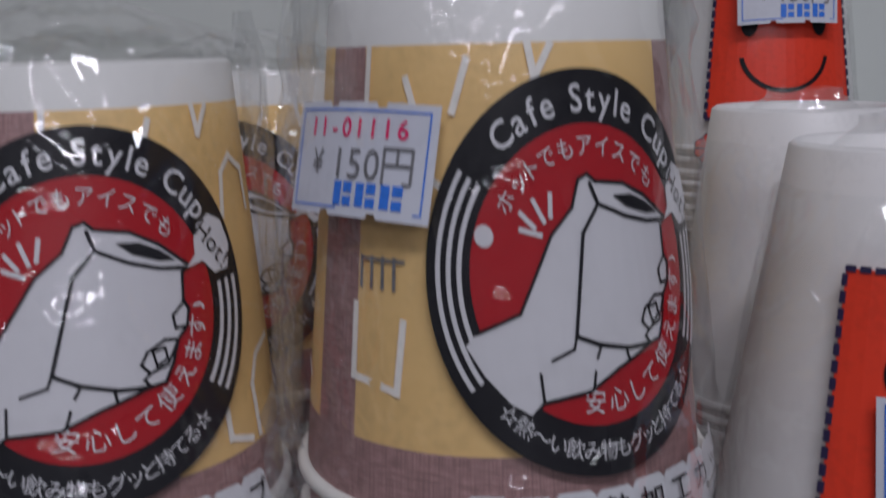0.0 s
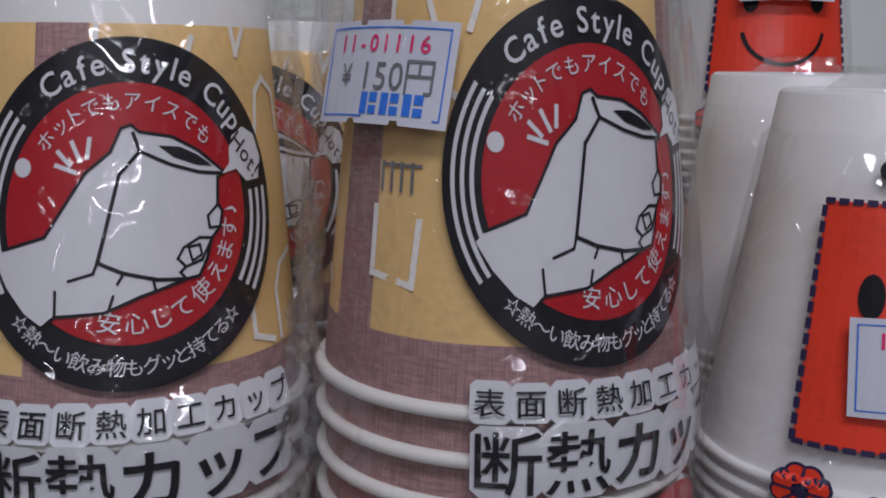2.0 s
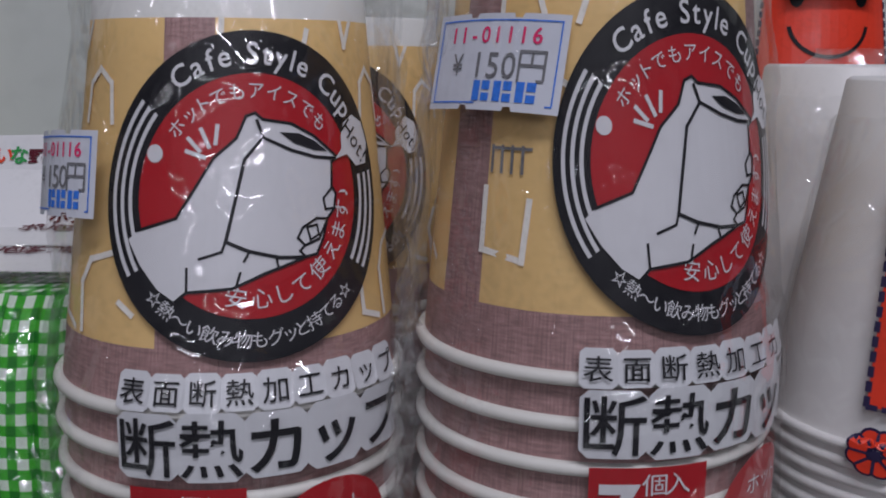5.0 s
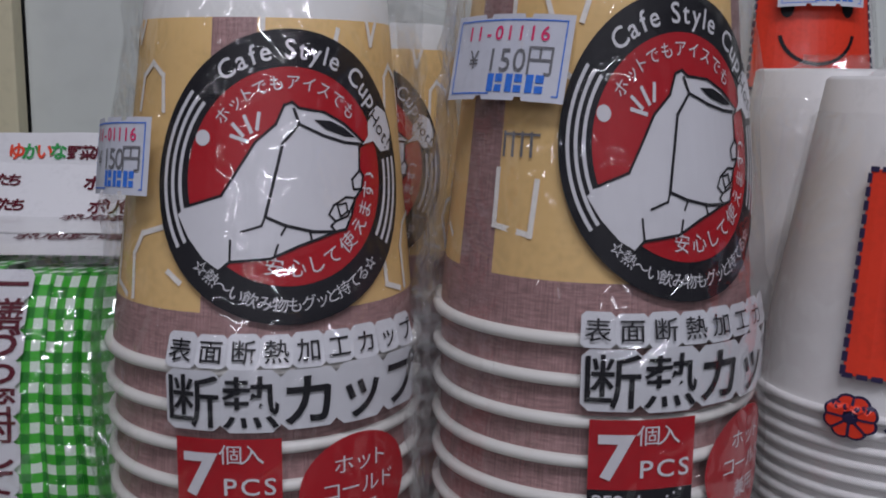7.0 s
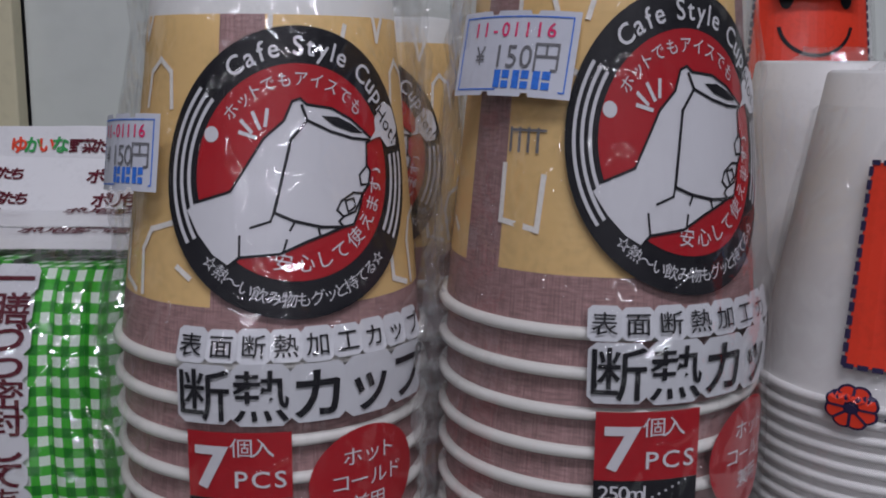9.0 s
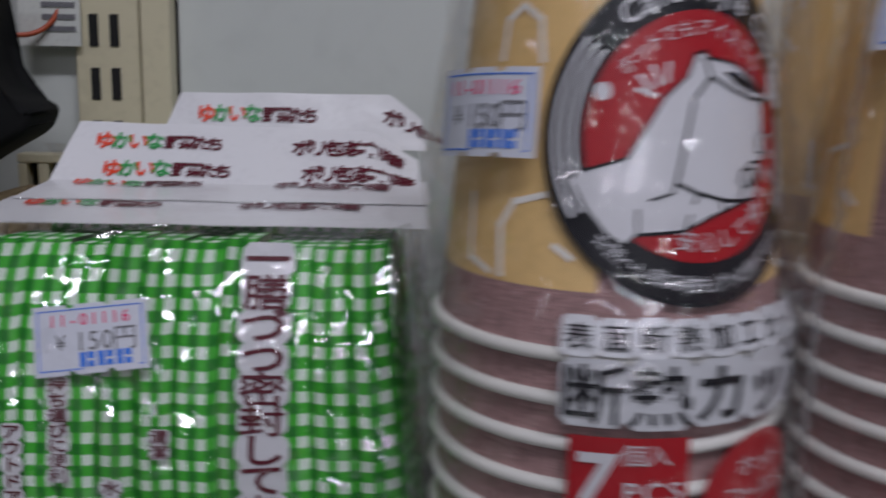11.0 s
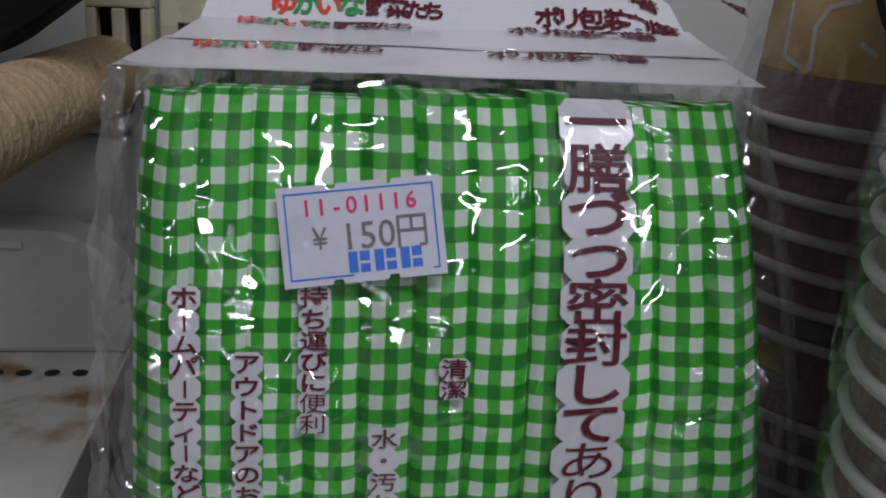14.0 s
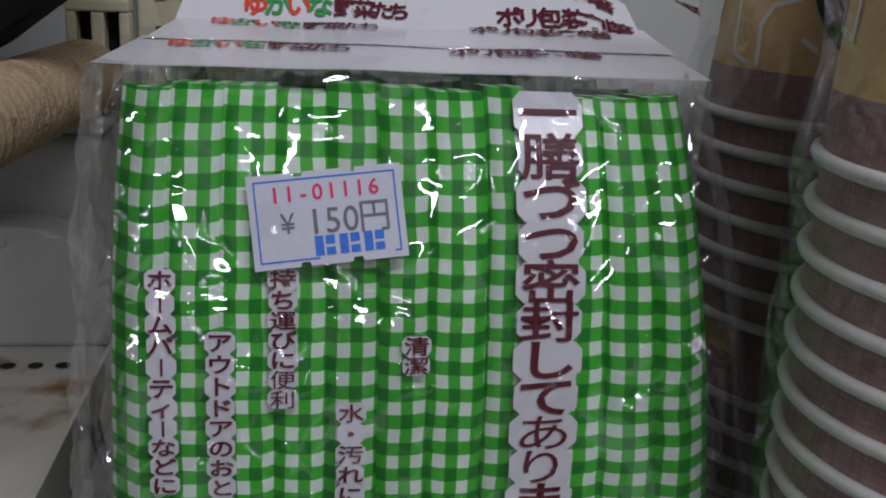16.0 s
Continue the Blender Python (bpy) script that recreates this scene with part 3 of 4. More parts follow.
    for k in range(6):
        add_arc(s, 0, 0.0003, 0, 360, b0 + 0.0118 + 0.0014 * k, 0.0211 + 0.0007 * k, 8)
    decal("volume_lettering", s, round_bag, 0.0008, "white", vol, 0.003)
    # red spot
    c = (math.radians(41) * R0, 0.0262)
    s = flat()
    add_arc(s, 0, 0.0136, 0, 360, *c, n=40)
    spot = decal("red_spot", s, round_bag, 0.0005, "red", pack, 0.003, "round red printed spot")
    s = flat()
    for k, word in enumerate(("ホット", "コールド", "兼用")):
        line_text(s, word, c[0] - 0.0022 * len(word), c[0] + 0.0022 * len(word), 0.0328 - 0.0062 * k, 0.0050)
    decal("spot_lettering", s, round_bag, 0.0009, "white", spot, 0.003)
    return pack


LX, LY, LZ = -0.0667, 0.2200, -0.0057
RX, RY, RZ = 0.0187, 0.2145, 0.0040
FOOT = SHELF + 0.0005
cup_pack(LX, LY, LZ, 0, "kraft and plum paper cups nested upside down in a clear bag", count=10, deg=19.2, wide=0.985, lean=0.115, rise=0.0007)
cup_pack(RX, RY, RZ, 11, "bagged stack of kraft paper cups, its badge partly turned away", True, -63, 0.855, 12, 10, 0.01, -0.001, 0.1)
cup_pack(-0.051, 0.320, -0.0099, -20, "bagged stack of kraft paper cups standing in the second row", False, -2)
cup_pack(0.036, 0.312, 0.0, 6, "bagged stack of kraft paper cups behind a narrow gap", False, count=10)
cup_pack(LX - 0.001, LY + 0.001, FOOT, -140, "bagged stack of paper cups carrying another pack", False)
cup_pack(RX, RY + 0.002, FOOT, 30, "bagged stack of paper cups carrying another pack", False)
cup_pack(-0.051, 0.320, -0.0880, 170, "bagged second-row stack of paper cups carrying another pack", False, -217, count=11)
cup_pack(0.036, 0.313, FOOT, 20, "bagged second-row stack of paper cups carrying another pack", False)


# ---- price stickers ----
def sticker(corner, along, up, label, bulge=0.0028):
    """A white price sticker: corner its lower left, along and up its edges."""
    a, u = Vector(along), Vector(up)
    u = (u - a * (u.dot(a) / a.dot(a)))
    W, H = a.length, u.length
    nrm = a.normalized().cross(u.normalized())
    tag = new("price_sticker")
    m = Matrix((a.normalized(), u.normalized(), nrm)).transposed().to_4x4()
    m.translation = Vector(corner)
    tag.matrix_world = m
    tagged(tag, label, "price sticker", "price stickers")
    def place(x, y, lift):
        return Vector((x, y, lift + bulge * (1 - ((x / W - 0.5) * 2) ** 2)))
    s = flat()
    n = 0.0011
    out = [(0, 0), (W * 0.33 - n, 0), (W * 0.33 - n * 0.7, n * 0.8), (W * 0.33 + n * 0.7, n * 0.8), (W * 0.33 + n, 0), (W * 0.67 - n, 0), (W * 0.67 - n * 0.7, n * 0.8), (W * 0.67 + n * 0.7, n * 0.8), (W * 0.67 + n, 0), (W, 0), (W, H)]
    out += [(W - x, H - y) for x, y in out[1:9]] + [(0, H)]
    add_poly(s, out)
    decal("paper", s, place, 0.0002, "sticker", tag, 0.003)
    s = flat()
    e = 0.0014
    add_line(s, [(W * 0.42, e), (e, e), (e, H - e), (W - e, H - e), (W - e, e), (W * 0.92, e)], 0.0003)
    for k in range(3):
        x = W * 0.40 + k * W * 0.16
        h = H * 0.21
        add_poly(s, [(x, 0.0018), (x + W * 0.055, 0.0018), (x + W * 0.055, 0.0018 + h), (x, 0.0018 + h)])
        add_poly(s, [(x + W * 0.07, 0.0018), (x + W * 0.13, 0.0018), (x + W * 0.13, 0.0018 + h * 0.4), (x + W * 0.07, 0.0018 + h * 0.4)])
        add_poly(s, [(x + W * 0.07, 0.0018 + h * 0.55), (x + W * 0.13, 0.0018 + h * 0.55), (x + W * 0.13, 0.0018 + h), (x + W * 0.07, 0.0018 + h)])
    decal("blue_frame", s, place, 0.00035, "blue", tag, 0.003, "blue printed frame and shop mark")
    s = flat()
    line_text(s, "11-01116", W * 0.13, W * 0.86, H * 0.78, H * 0.235, 0.012)
    decal("code_number", s, place, 0.0004, "magenta", tag, 0.003)
    s = flat()
    add_glyph(s, "¥", W * 0.24, H * 0.47, H * 0.30, 0, 0.0, 0.9)
    line_text(s, "150円", W * 0.36, W * 0.90, H * 0.47, H * 0.38, 0.0, 0.95)
    decal("price", s, place, 0.00045, "ink", tag, 0.003)
    return tag


sticker((-0.0188, 0.1988, 0.1125), (0.0248, -0.0200, -0.0003), (0.0022, 0.0035, 0.0188), "white price sticker with a blue frame stuck on a cup bag")
sticker((-0.1062, 0.2076, 0.0884), (0.0184, -0.0175, 0.0016), (0.0006, 0.0032, 0.0180), "white price sticker wrapped round the side of a cup bag")

# ---- white cups with red labels ----
W_RIM, W_BASE, W_H, W_NEST = 0.038, 0.0262, 0.0842, 0.0042


def white_stack(x, y, rim_z, turn, label, base=W_BASE):
    z0 = rim_z - SHELF
    st = thing("white_cup_stack", x, y, SHELF, label, "paper cups", "stacks of white paper cups", turn)
    def rad(h):
        return W_RIM - 0.001 - h * (W_RIM - 0.001 - base) / W_H
    n = int((z0 - 0.002) / W_NEST)
    cup = part("cup", lathe([(rad(h), z0 + h) for h in (0, 0.03, 0.06, W_H - 0.001)] + [(base - 0.001, z0 + W_H), (base - 0.002, z0 + W_H - 0.001), (base - 0.0024, z0 + W_H - 0.006), (0.0004, z0 + W_H - 0.006)]), "white_cup", st, smooth=True)
    for k in range(n + 1):
        zk = z0 - k * W_NEST
        nested = cup if k == 0 else part("nested_cup", lathe([(rad(0), zk), (rad(W_NEST), zk + W_NEST + 0.0005)], 64), "white_cup", st, smooth=True)
        part("rolled_rim", ring_bm(W_RIM - 0.0005, 0.00125, zk, 64), "white_cup", nested, smooth=True)
    bm = bmesh.new()
    rows = []
    for z1 in [0.002 + (z0 + W_H + 0.001) * k / 22 for k in range(23)] + [z0 + W_H + 0.005]:
        h = z1 - z0
        r = W_RIM + 0.0016 if h < 0.003 else rad(h) + 0.0018
        r = r if h < W_H else base * 0.4
        rows.append([bm.verts.new(((r + 0.0006 * noise.noise((5 * math.sin(a), 5 * math.cos(a), z1 * 70))) * math.sin(a), -(r + 0.0006 * noise.noise((5 * math.sin(a), 5 * math.cos(a), z1 * 70))) * math.cos(a), z1)) for a in (2 * math.pi * k / 72 for k in range(72))])
    for i in range(len(rows) - 1):
        for k in range(72):
            bm.faces.new((rows[i][k], rows[i][(k + 1) % 72], rows[i + 1][(k + 1) % 72], rows[i + 1][k]))
    part("clear_bag", bm, "film", st, "clear plastic bag", smooth=True)
    def on(u, v, lift):
        h = v - z0
        r = (W_RIM + 0.0016 if h < 0.003 else rad(h) + 0.0018) + lift
        a = u / 0.0335
        return Vector((r * math.sin(a), -r * math.cos(a), v))
    L, B, T = 0.0235, z0 + 0.0105, z0 + 0.0615
    s = flat()
    add_poly(s, [(-L, B), (L, B), (L, T), (-L, T)])
    lab = decal("label", s, on, 0.0007, "vermilion", st, 0.003, "vermilion label with a dashed border and a smiling face", across=False)
    s = flat()
    for k in range(15):
        t0 = k / 15 + 0.012
        for a, b in (((-L, B + (T - B) * t0), (-L, B + (T - B) * (t0 + 0.022))), ((L, B + (T - B) * t0), (L, B + (T - B) * (t0 + 0.022))), ((-L + 2 * L * t0, T), (-L + 2 * L * (t0 + 0.022), T)), ((-L + 2 * L * t0, B), (-L + 2 * L * (t0 + 0.022), B))):
            add_line(s, [a, b], 0.0013)
    decal("dashed_border", s, on, 0.0010, "navy", lab, 0.003)
    s = flat()
    for sx in (-1, 1):
        v, f = s
        n0 = len(v)
        add_arc(s, 0, 1, 0, 360, n=20)
        for i in range(n0, len(v)):
            v[i] = (sx * 0.0115 + v[i][0] * 0.0027, B + 0.0320 + v[i][1] * 0.0047)
    add_arc(s, 0.0131, 0.0145, 192, 348, 0, B + 0.0233, 24)
    decal("face", s, on, 0.0011, "black", lab, 0.003)
    s = flat()
    add_arc(s, 0, 0.0026, 0, 360, -0.0085, T + 0.0068, 20)
    for i in range(len(s[0])):
        s[0][i] = (-0.0085 + (s[0][i][0] + 0.0085) * 1.4, s[0][i][1])
    decal("oval_mark", s, on, 0.0008, "black", st, 0.003, "small black oval mark")
    s, q, d = flat(), flat(), flat()
    fx, fz = -L + 0.0030, B - 0.0100
    for k in range(8):
        a = math.radians(45 * k + 20)
        add_arc(s, 0, 0.0024, 0, 360, fx + 0.0034 * math.cos(a), fz + 0.0034 * math.sin(a), 14)
        add_arc(q, 0, 0.0018, 0, 360, fx + 0.0034 * math.cos(a), fz + 0.0034 * math.sin(a), 14)
        add_line(d, [(fx, fz), (fx + 0.0042 * math.cos(a + 0.39), fz + 0.0042 * math.sin(a + 0.39))], 0.0006)
    add_arc(d, 0, 0.0011, 0, 360, fx, fz, 12)
    fl = decal("flower", s, on, 0.0008, "navy", st, 0.003, "vermilion printed flower with a dark outline")
    decal("petals", q, on, 0.0010, "vermilion", fl, 0.003)
    decal("flower_centre", d, on, 0.0012, "navy", fl, 0.003)
    s = flat()
    line_text(s, "ペーパーカップ", fx + 0.007, fx + 0.046, fz - 0.001, 0.0075, 0.02)
    decal("name_lettering", s, on, 0.0009, "navy", st, 0.003)
    return st


white_stack(0.106, 0.234, 0.035, -2, "stack of white paper cups with a vermilion smiling label, bagged", 0.0232)
white_stack(0.114, 0.318, 0.0378, 60, "bagged white paper cups in the second row, label turned away")
white_stack(0.1225, 0.397, 0.1045, 0, "tall bagged stack of white paper cups with a vermilion smiling label")

sticker((0.1060, 0.3615, 0.1460), (0.033, 0, 0), (0, 0.0027, 0.0205), "white price sticker over a smiling label, tall stack", 0.0035)
sticker((0.0893, 0.2000, 0.0530), (0.033, 0.0005, 0), (0, 0.0026, 0.0205), "white price sticker low on a smiling label", 0.0048)

# ---- packs of chopsticks ----
PX0, PX1 = -0.2395, -0.1200


def front_y(z):
    """How far back the chopstick pack's face lies at a height."""
    return float(np.interp(z, (-0.16, 0.0, 0.02, 0.035, 0.046, 0.054, 0.060, 0.063), (0.2395, 0.2425, 0.2450, 0.2490, 0.2540, 0.2590, 0.2650, 0.272)))


def on_pack(x, z, lift):
    y0, y1 = front_y(z - 0.0015), front_y(z + 0.0015)
    t = Vector((0, -0.003, y1 - y0)).normalized()
    return Vector((x, front_y(z), z)) + lift * t


def spread(x, z):
    """The packs widen towards their foot, mostly on one side."""
    mid, half = (PX0 + PX1) / 2, (PX1 - PX0) / 2
    g, d = (x - mid) / half, min(0.08, max(0.0, 0.05 - z))
    return x + d * (0.12 * max(0.0, g) ** 3 - 0.03 * max(0.0, -g) ** 3)


def chopstick_pack(dy, dz, label, flap, inset=0.0, reach=0.0, wave=0.0012):
    pack = thing("chopstick_pack", 0, dy, dz, label, "chopsticks", "packs of chopsticks")
    rnd = random.Random(int(dy * 1000) + 7)
    low, high = SHELF + 0.002 - dz, 0.0578
    edges = [PX0, -0.2290, -0.2185, -0.2080, -0.1975, -0.1870, -0.1765, -0.1650, -0.1560, -0.1405, -0.1310, PX1]
    for x0, x1 in zip(edges, edges[1:]):
        bm = bmesh.new()
        lay = bm.loops.layers.uv.new("UVMap")
        nu, nv = 8, 44
        off, drop, slip = rnd.uniform(0, 0.0014), rnd.uniform(-0.0012, 0.0014), rnd.uniform(-0.0006, 0.0006)
        grid = []
        for j in range(nv + 1):
            z = low + (high + drop - low) * (j / nv)
            row = []
            for i in range(nu + 1):
                f = i / nu
                puff = 0.0016 * (1 - (2 * f - 1) ** 4) + 0.0005 * noise.noise((x0 * 300 + f * 2, z * 70, dy * 50))
                edge = 0.006 * max(0, abs((x0 + (x1 - x0) * f - (PX0 + PX1) / 2) / ((PX1 - PX0) / 2)) - 0.9) / 0.1
                y = front_y(z) + 0.0012 - puff + edge
                row.append(bm.verts.new((spread(x0 + (x1 - x0) * f, z), y, z)))
            grid.append(row)
        for j in range(nv):
            for i in range(nu):
                fc = bm.faces.new((grid[j][i], grid[j][i + 1], grid[j + 1][i + 1], grid[j + 1][i]))
                for loop, (a, b) in zip(fc.loops, ((i, j), (i + 1, j), (i + 1, j + 1), (i, j + 1))):
                    loop[lay].uv = (x0 + (x1 - x0) * a / nu + off, grid[b][a].co.z * 1.02 + slip)
        # the sachet's flat back and closed edges
        back = [[bm.verts.new((v.co.x, front_y(v.co.z) + 0.02 + 0.0012, v.co.z - 0.002)) for v in (row[0], row[-1])] for row in (grid[0], grid[-1])]
        for q in ((back[1][0], back[1][1], back[0][1], back[0][0]),):
            bm.faces.new(q)
        for i in range(nu):
            a, b = i / nu, (i + 1) / nu
            pa, pb = back[1][0].co.lerp(back[1][1].co, a), back[1][0].co.lerp(back[1][1].co, b)
            fc = bm.faces.new((grid[-1][i], grid[-1][i + 1], bm.verts.new(pb), bm.verts.new(pa)))
            for loop in fc.loops:
                loop[lay].uv = (loop.vert.co.x + off, loop.vert.co.z * 1.02 + (loop.vert.co.y - 0.26) * 0.6)
        part("sachet", bm, "gingham", pack, smooth=True)
    # clear bag
    bm = bmesh.new()
    nu, nv = 60, 70
    grid = []
    xa, xb = -0.2460, -0.1135
    for j in range(nv + 1):
        z = low + (0.0615 - low) * j / nv
        row = []
        for i in range(nu + 1):
            f = i / nu
            e = max(0, abs(2 * f - 1) - 0.86) / 0.14
            w = 0.0012 * noise.noise((f * 9, z * 55, dy * 60)) + 0.0007 * noise.noise((f * 26, z * 160, 3))
            x = xa + (xb - xa) * f + (0.0022 * noise.noise((0.5 + 5 * round(f), z * 70, 1)) if e > 0.5 else 0)
            row.append(bm.verts.new((spread(x, z), front_y(z) - 0.0034 + w * (0.7 - 0.3 * e) + 0.014 * e * e, z)))
        grid.append(row)
    top = []
    for i in range(nu + 1):
        f = i / nu
        top.append(bm.verts.new((xa + (xb - xa) * f, flap[0], flap[1] + 0.0004)))
    grid.append(top)
    for j in range(len(grid) - 1):
        for i in range(nu):
            bm.faces.new((grid[j][i], grid[j][i + 1], grid[j + 1][i + 1], grid[j + 1][i]))
    bag = part("clear_bag", bm, "soft_film", pack, "shiny creased clear plastic bag", smooth=True)
    for name, at, out in (("side_seam", xa, -1), ("side_seam", xb, 1)):
        bm = bmesh.new()
        strip = []
        for q in range(91):
            z = low + (0.0600 - low) * q / 90
            row = []
            for k in range(7):
                f = k / 6
                w = 0.0016 * noise.noise((z * 95, f * 1.5, out + dy * 40)) + 0.0008 * noise.noise((z * 260, f * 2.5, out))
                row.append(bm.verts.new((spread(at, z) + out * (0.0045 * f - 0.0022) + w, front_y(z) + 0.0085 + 0.004 * f + w * 1.5, z)))
            strip.append(row)
        for q in range(90):
            for k in range(6):
                bm.faces.new((strip[q][k], strip[q][k + 1], strip[q + 1][k + 1], strip[q + 1][k]))
        part(name, bm, "fold_film", pack, "crumpled clear seam of the bag", smooth=True)
    # printed white header, folded back
    y0, z0, y1, z1, skew = flap
    n = Vector((0, -(z1 - z0), y1 - y0)).normalized()
    length = math.hypot(y1 - y0, z1 - z0)
    xl, xr = xa - 0.002 + inset, xb - 0.003 + reach
    def on_flap(x, v, lift):
        f = v / length
        g = (x - xl) / (xr - xl)
        wav = wave * noise.noise((x * 45, v * 40, dy * 30)) + skew * (0.5 - g) * f * 0.5
        corner = (0.01 if z1 - z0 > 0.01 else 0.0) * max(0, g - 0.86) / 0.14 * f
        return Vector((x, y0 + (y1 - y0) * f - corner * 0.4, z0 + (z1 - z0) * f - corner)) + n * (lift + wav)
    s = flat()
    add_poly(s, [(xl, 0), (xr, 0), (xr - 0.002, length), (xl + 0.007, length)])
    head = decal("header", s, on_flap, 0.0, "card", pack, 0.004, "white printed header film folded back", across=True)
    head.data.polygons.foreach_set("use_smooth", [True] * len(head.data.polygons))
    lines = 2 if z1 - z0 > 0.0195 else 1
    for k in range(lines):
        v = length - 0.0080 - k * 0.0112
        x = xl + 0.014 + 0.004 * k
        for word, mat, c0 in (("ゆ", "orange", 0), ("か", "leaf", 1), ("い", "orange", 2), ("な", "leaf", 3)):
            s = flat()
            add_glyph(s, word, x + 0.0028 + c0 * 0.0055, v, 0.0072, 0, 0.03)
            decal("title_sign", s, on_flap, 0.0006, mat, head, 0)
        s = flat()
        line_text(s, "野菜たち", x + 0.0232, x + 0.042, v - 0.0004, 0.0060, 0.03)
        decal("title_lettering", s, on_flap, 0.0006, "maroon", head, 0.004)
        s = flat()
        line_text(s, "ポリ包装割箸", x + 0.066, x + 0.104, v - 0.0006, 0.0074, 0.025)
        decal("kind_lettering", s, on_flap, 0.0006, "maroon", head, 0.004)
    return pack


front_pack = chopstick_pack(0.0, 0.0, "clear bag of green gingham chopstick sachets with a white header", (0.2790, 0.0596, 0.3060, 0.0634, 0.0), 0.0, 0.008, 0.0005)
chopstick_pack(0.034, -0.005, "chopstick pack standing behind another, header folded flat", (0.2680, 0.0682, 0.2920, 0.0724, 0.0), 0.008, 0.008, 0.0006)
chopstick_pack(0.066, -0.004, "chopstick pack standing behind another, header slanting", (0.2520, 0.0680, 0.2710, 0.0880, 0.008), 0.012, 0.005)
chopstick_pack(0.098, -0.002, "rearmost chopstick pack, header standing up", (0.2470, 0.0780, 0.2550, 0.0970, -0.004), 0.042, 0.006)

WORDS = (
    ("一膳づつ密封してあります", -0.1523, 0.0531, 0.0079, 0.0090, 1.42),
    ("持ち運びに便利", -0.2062, 0.0222, 0.0040, 0.0041, 1.3),
    ("清潔", -0.1795, 0.0088, 0.0041, 0.0042, 1.25),
    ("水・汚れに強い", -0.1925, -0.0050, 0.0046, 0.0043, 1.25),
    ("アウトドアのおともに", -0.2185, 0.0098, 0.0044, 0.0042, 1.25),
    ("ホームパーティーなどに", -0.2298, 0.0218, 0.0042, 0.0041, 1.25),
)
for text, x, z, pitch, size, wide in WORDS:
    for k, c in enumerate(text):
        s, w = flat(), flat()
        add_block(s, x, z - k * pitch, size * wide * (1.06 if k % 2 else 1.14), pitch, pitch * 0.22)
        back = decal("slogan_backing", s, on_pack, 0.0020, "white", front_pack, 0.003, across=True)
        add_glyph(w, c, x, z - k * pitch, size, -math.pi / 2 if c == "ー" else 0, 0.0 if c in "り利便あ" else 0.022 if "ぁ" <= c <= "ヺ" else 0.014, 1.0 if c == "ー" else wide)
        decal("slogan_sign", w, on_pack, 0.0024, "maroon", back, 0.003, across=True)

p0, p1, p2 = on_pack(-0.2115, 0.0235, 0.0036), on_pack(-0.1815, 0.0268, 0.0036), on_pack(-0.2130, 0.0405, 0.0036)
sticker(p0, p1 - p0, p2 - p0, "white price sticker stuck askew on the chopstick bag", 0.0004)

# ---- things on the next bay's shelf ----
# Added block, grey in place of the shaded panel; props the roll and bracket.
box = thing("added_prop_block", -0.31, 0.4205, -0.048, "added grey-white rounded block in place of the shaded back panel", "box")
part("body", box_bm(-0.06, 0.038, -0.0125, 0.0125, 0, 0.068, 0.006, 4), "grey", box, smooth=True)
part("lid", box_bm(-0.062, 0.040, -0.0135, 0.0135, 0.068, 0.075, 0.003, 2), "grey", box, smooth=True)

roll = thing("cord_roll", -0.278, 0.408, 0.0395, "thick roll wound closely with beige cord", "cord")
prof = []
for k in range(90):
    z = -0.005 + 0.165 * k / 89
    prof.append((0.0125 + 0.0005 * math.sin(k * 2.1), z))
bm = lathe([(0.001, -0.005)] + prof + [(0.001, 0.16)], 32)
bmesh.ops.transform(bm, matrix=pose(0, 0, 0, 90, 0, -4), verts=bm.verts)
part("winding", bm, "cord", roll, smooth=True)
bm = lathe([(0.0005, -0.0062), (0.0075, -0.0062), (0.0075, -0.004)], 28)
bmesh.ops.transform(bm, matrix=pose(0, 0, 0, 90, 0, -4), verts=bm.verts)
part("core", bm, "grey", roll, "pale core showing at the end")

tray = thing("rounded_tray", -0.335, 0.392, -0.048, "dull grey-white plastic tray with a rounded corner on the shelf", "tray")
bm = bmesh.new()
rim = [(-0.12, 0.0), (0.066, 0.0), (0.068, 0.006)] + [(0.040 + 0.028 * math.cos(math.radians(a)), 0.014 + 0.028 * math.sin(math.radians(a))) for a in range(0, 91, 10)] + [(-0.12, 0.044)]
face = [[bm.verts.new((x, y, z)) for x, z in rim] for y in (-0.010, 0.010)]
bm.faces.new(face[0])
bm.faces.new(face[1][::-1])
for i in range(len(rim)):
    j = (i + 1) % len(rim)
    bm.faces.new((face[0][j], face[0][i], face[1][i], face[1][j]))
bmesh.ops.bevel(bm, geom=[e for e in bm.edges if abs(e.verts[0].co.y - e.verts[1].co.y) < 1e-5], offset=0.002, segments=2, affect="EDGES", profile=0.5)
part("body", bm, "grey", tray)
part("rim_line", box_bm(-0.12, 0.036, -0.0112, -0.0098, 0.036, 0.0385, 0.0004), "grey", tray)

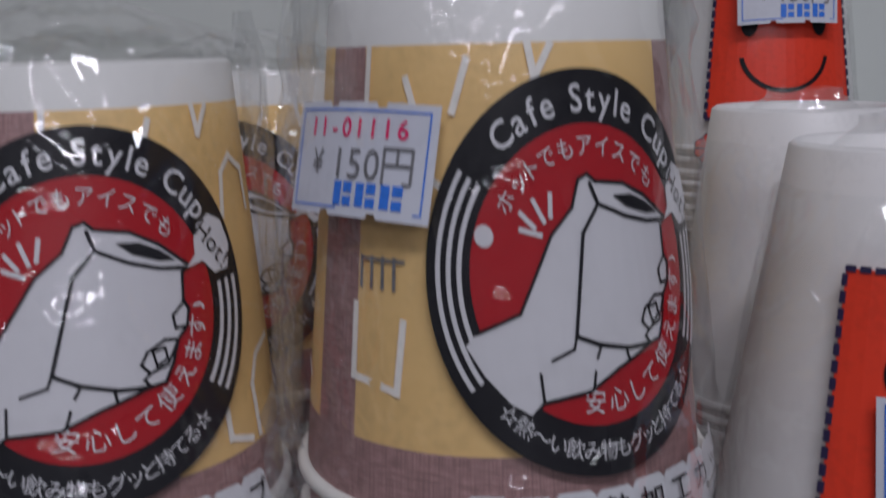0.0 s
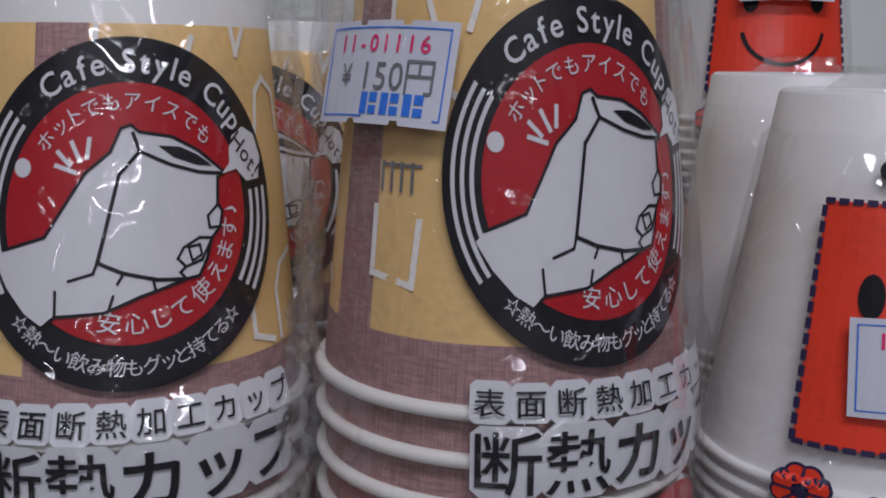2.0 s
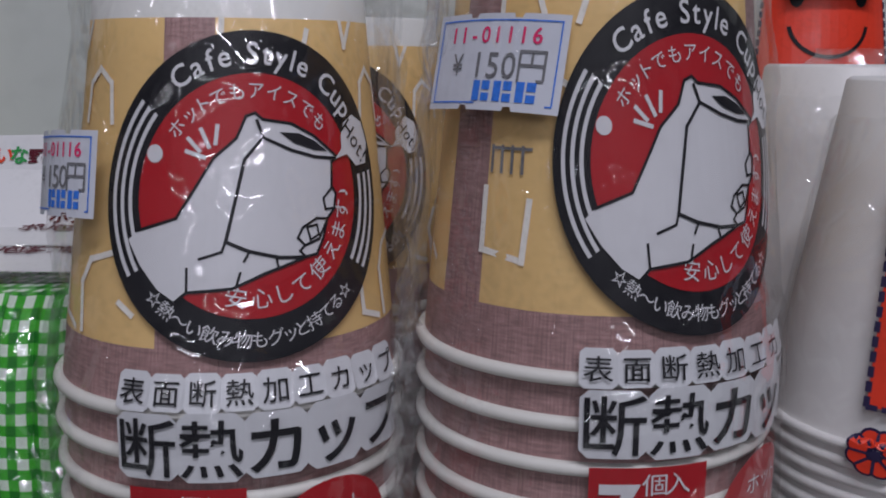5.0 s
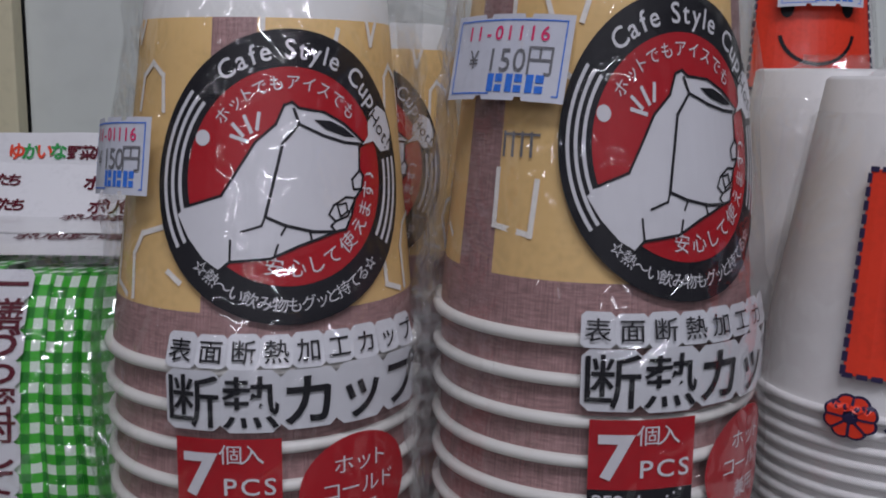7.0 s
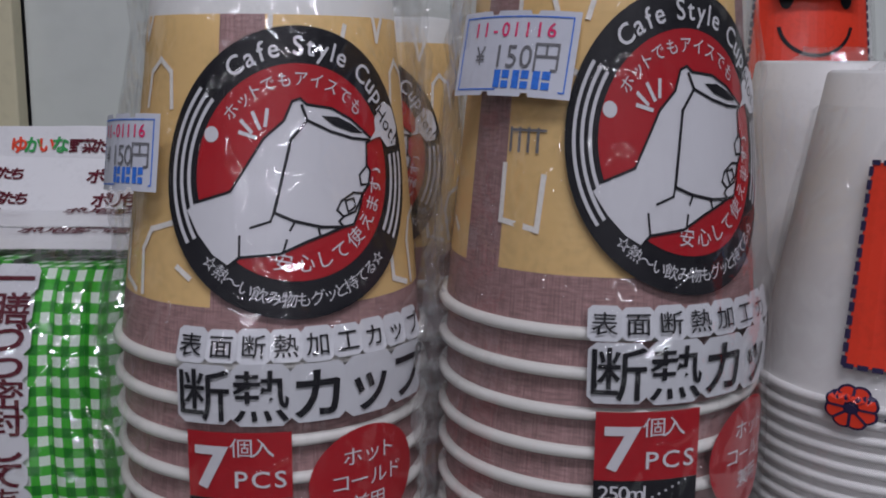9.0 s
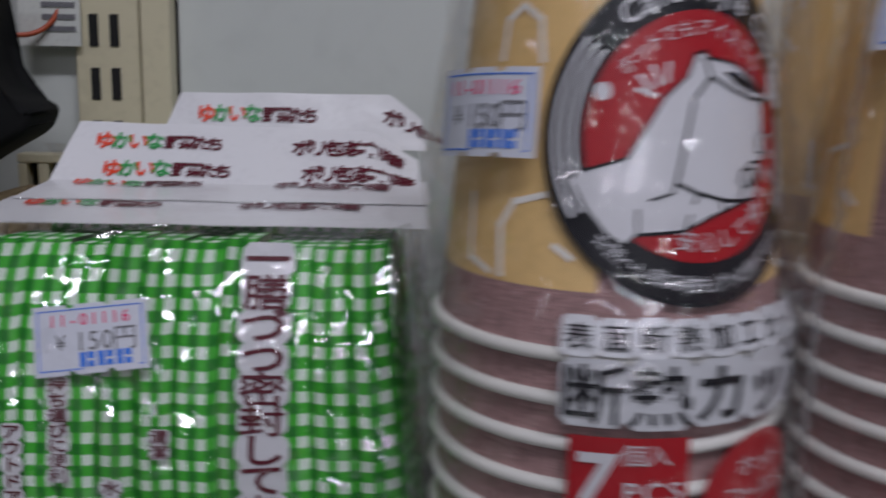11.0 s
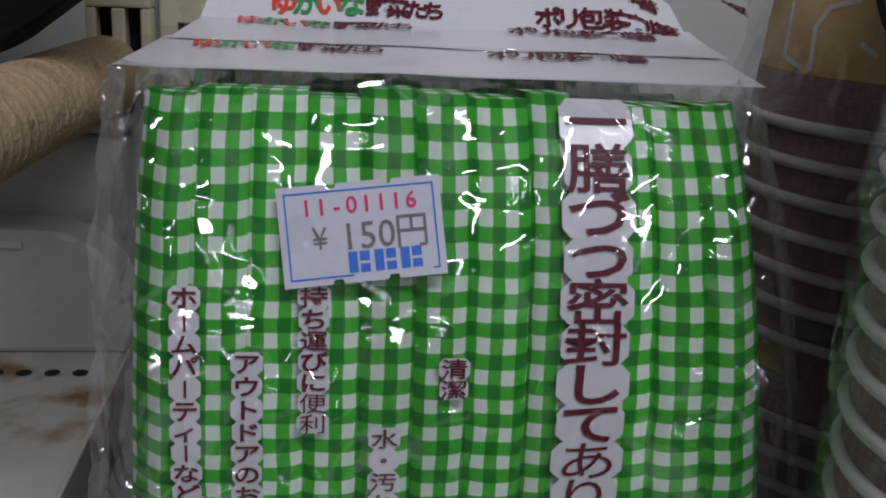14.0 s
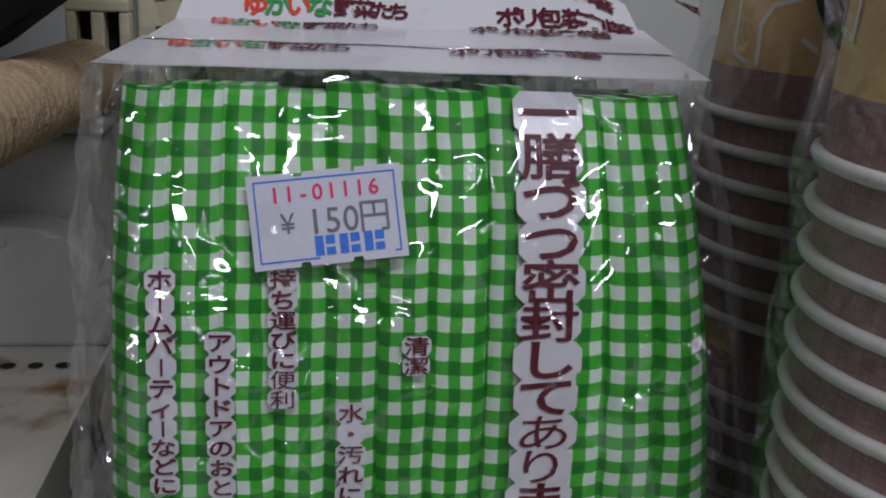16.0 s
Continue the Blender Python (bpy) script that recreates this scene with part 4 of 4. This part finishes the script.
bracket = thing("slotted_bracket", -0.2725, 0.4145, 0.027, "small cream slotted bracket on top of the added block", "bracket")
for x0, x1 in ((-0.0105, -0.0070), (-0.0022, 0.0022), (0.0070, 0.0105)):
    part("bar", box_bm(x0, x1, -0.004, 0.004, 0, 0.0345, 0.0008), "cream", bracket)
part("cap", box_bm(-0.0105, 0.0105, -0.0045, 0.0045, 0.0346, 0.0386, 0.0008), "cream", bracket)
# near-black sheet added behind the bars for the shade in the gaps
part("back_plate", box_bm(-0.0103, 0.0103, 0.0042, 0.0052, 0, 0.0345), "dark", bracket)

pouch = thing("black_pouch", -0.271, 0.352, 0.0480, "black leathery boot-shaped pouch lying over the cord roll", "pouch")
out = [(-0.100, -0.020), (-0.060, -0.012), (-0.018, 0.006), (0.001, 0.0205), (0.021, 0.0315), (0.0240, 0.0375), (0.0230, 0.0415), (0.0120, 0.0455), (0.0070, 0.0535), (0.0060, 0.0615), (0.0080, 0.1000), (-0.100, 0.1000)]
bm = bmesh.new()
face = [[bm.verts.new((x, y + 0.004 * noise.noise((x * 30, z * 30, y * 50)), z)) for x, z in out] for y in (-0.016, 0.016)]
bm.faces.new(face[0])
bm.faces.new(face[1][::-1])
for i in range(len(out)):
    j = (i + 1) % len(out)
    bm.faces.new((face[0][j], face[0][i], face[1][i], face[1][j]))
bmesh.ops.bevel(bm, geom=bm.edges[:], offset=0.0035, segments=3, affect="EDGES", profile=0.5)
part("body", bm, "rubber", pouch, smooth=True)
part("strap", box_bm(-0.100, 0.006, -0.0180, -0.0162, 0.056, 0.066, 0.0006), "rubber", pouch)

card = thing("hanging_card", -0.268, 0.424, 0.11, "pale header card with small dark print hanging before the upright", "card")
part("sheet", box_bm(-0.016, 0.010, -0.0006, 0.0, 0, 0.05), "tag_card", card)
for k in range(5):
    part("print_bar", box_bm(-0.006, 0.008, -0.0011, -0.0007, 0.006 + 0.005 * k, 0.0082 + 0.005 * k), "ink", card)
bm = ring_bm(0.016, 0.0011, 0, 40, 8)
bmesh.ops.transform(bm, matrix=pose(-0.014, -0.004, 0.02, 80, 0, 20), verts=bm.verts)
part("wire_loop", bm, "wire", card, smooth=True)
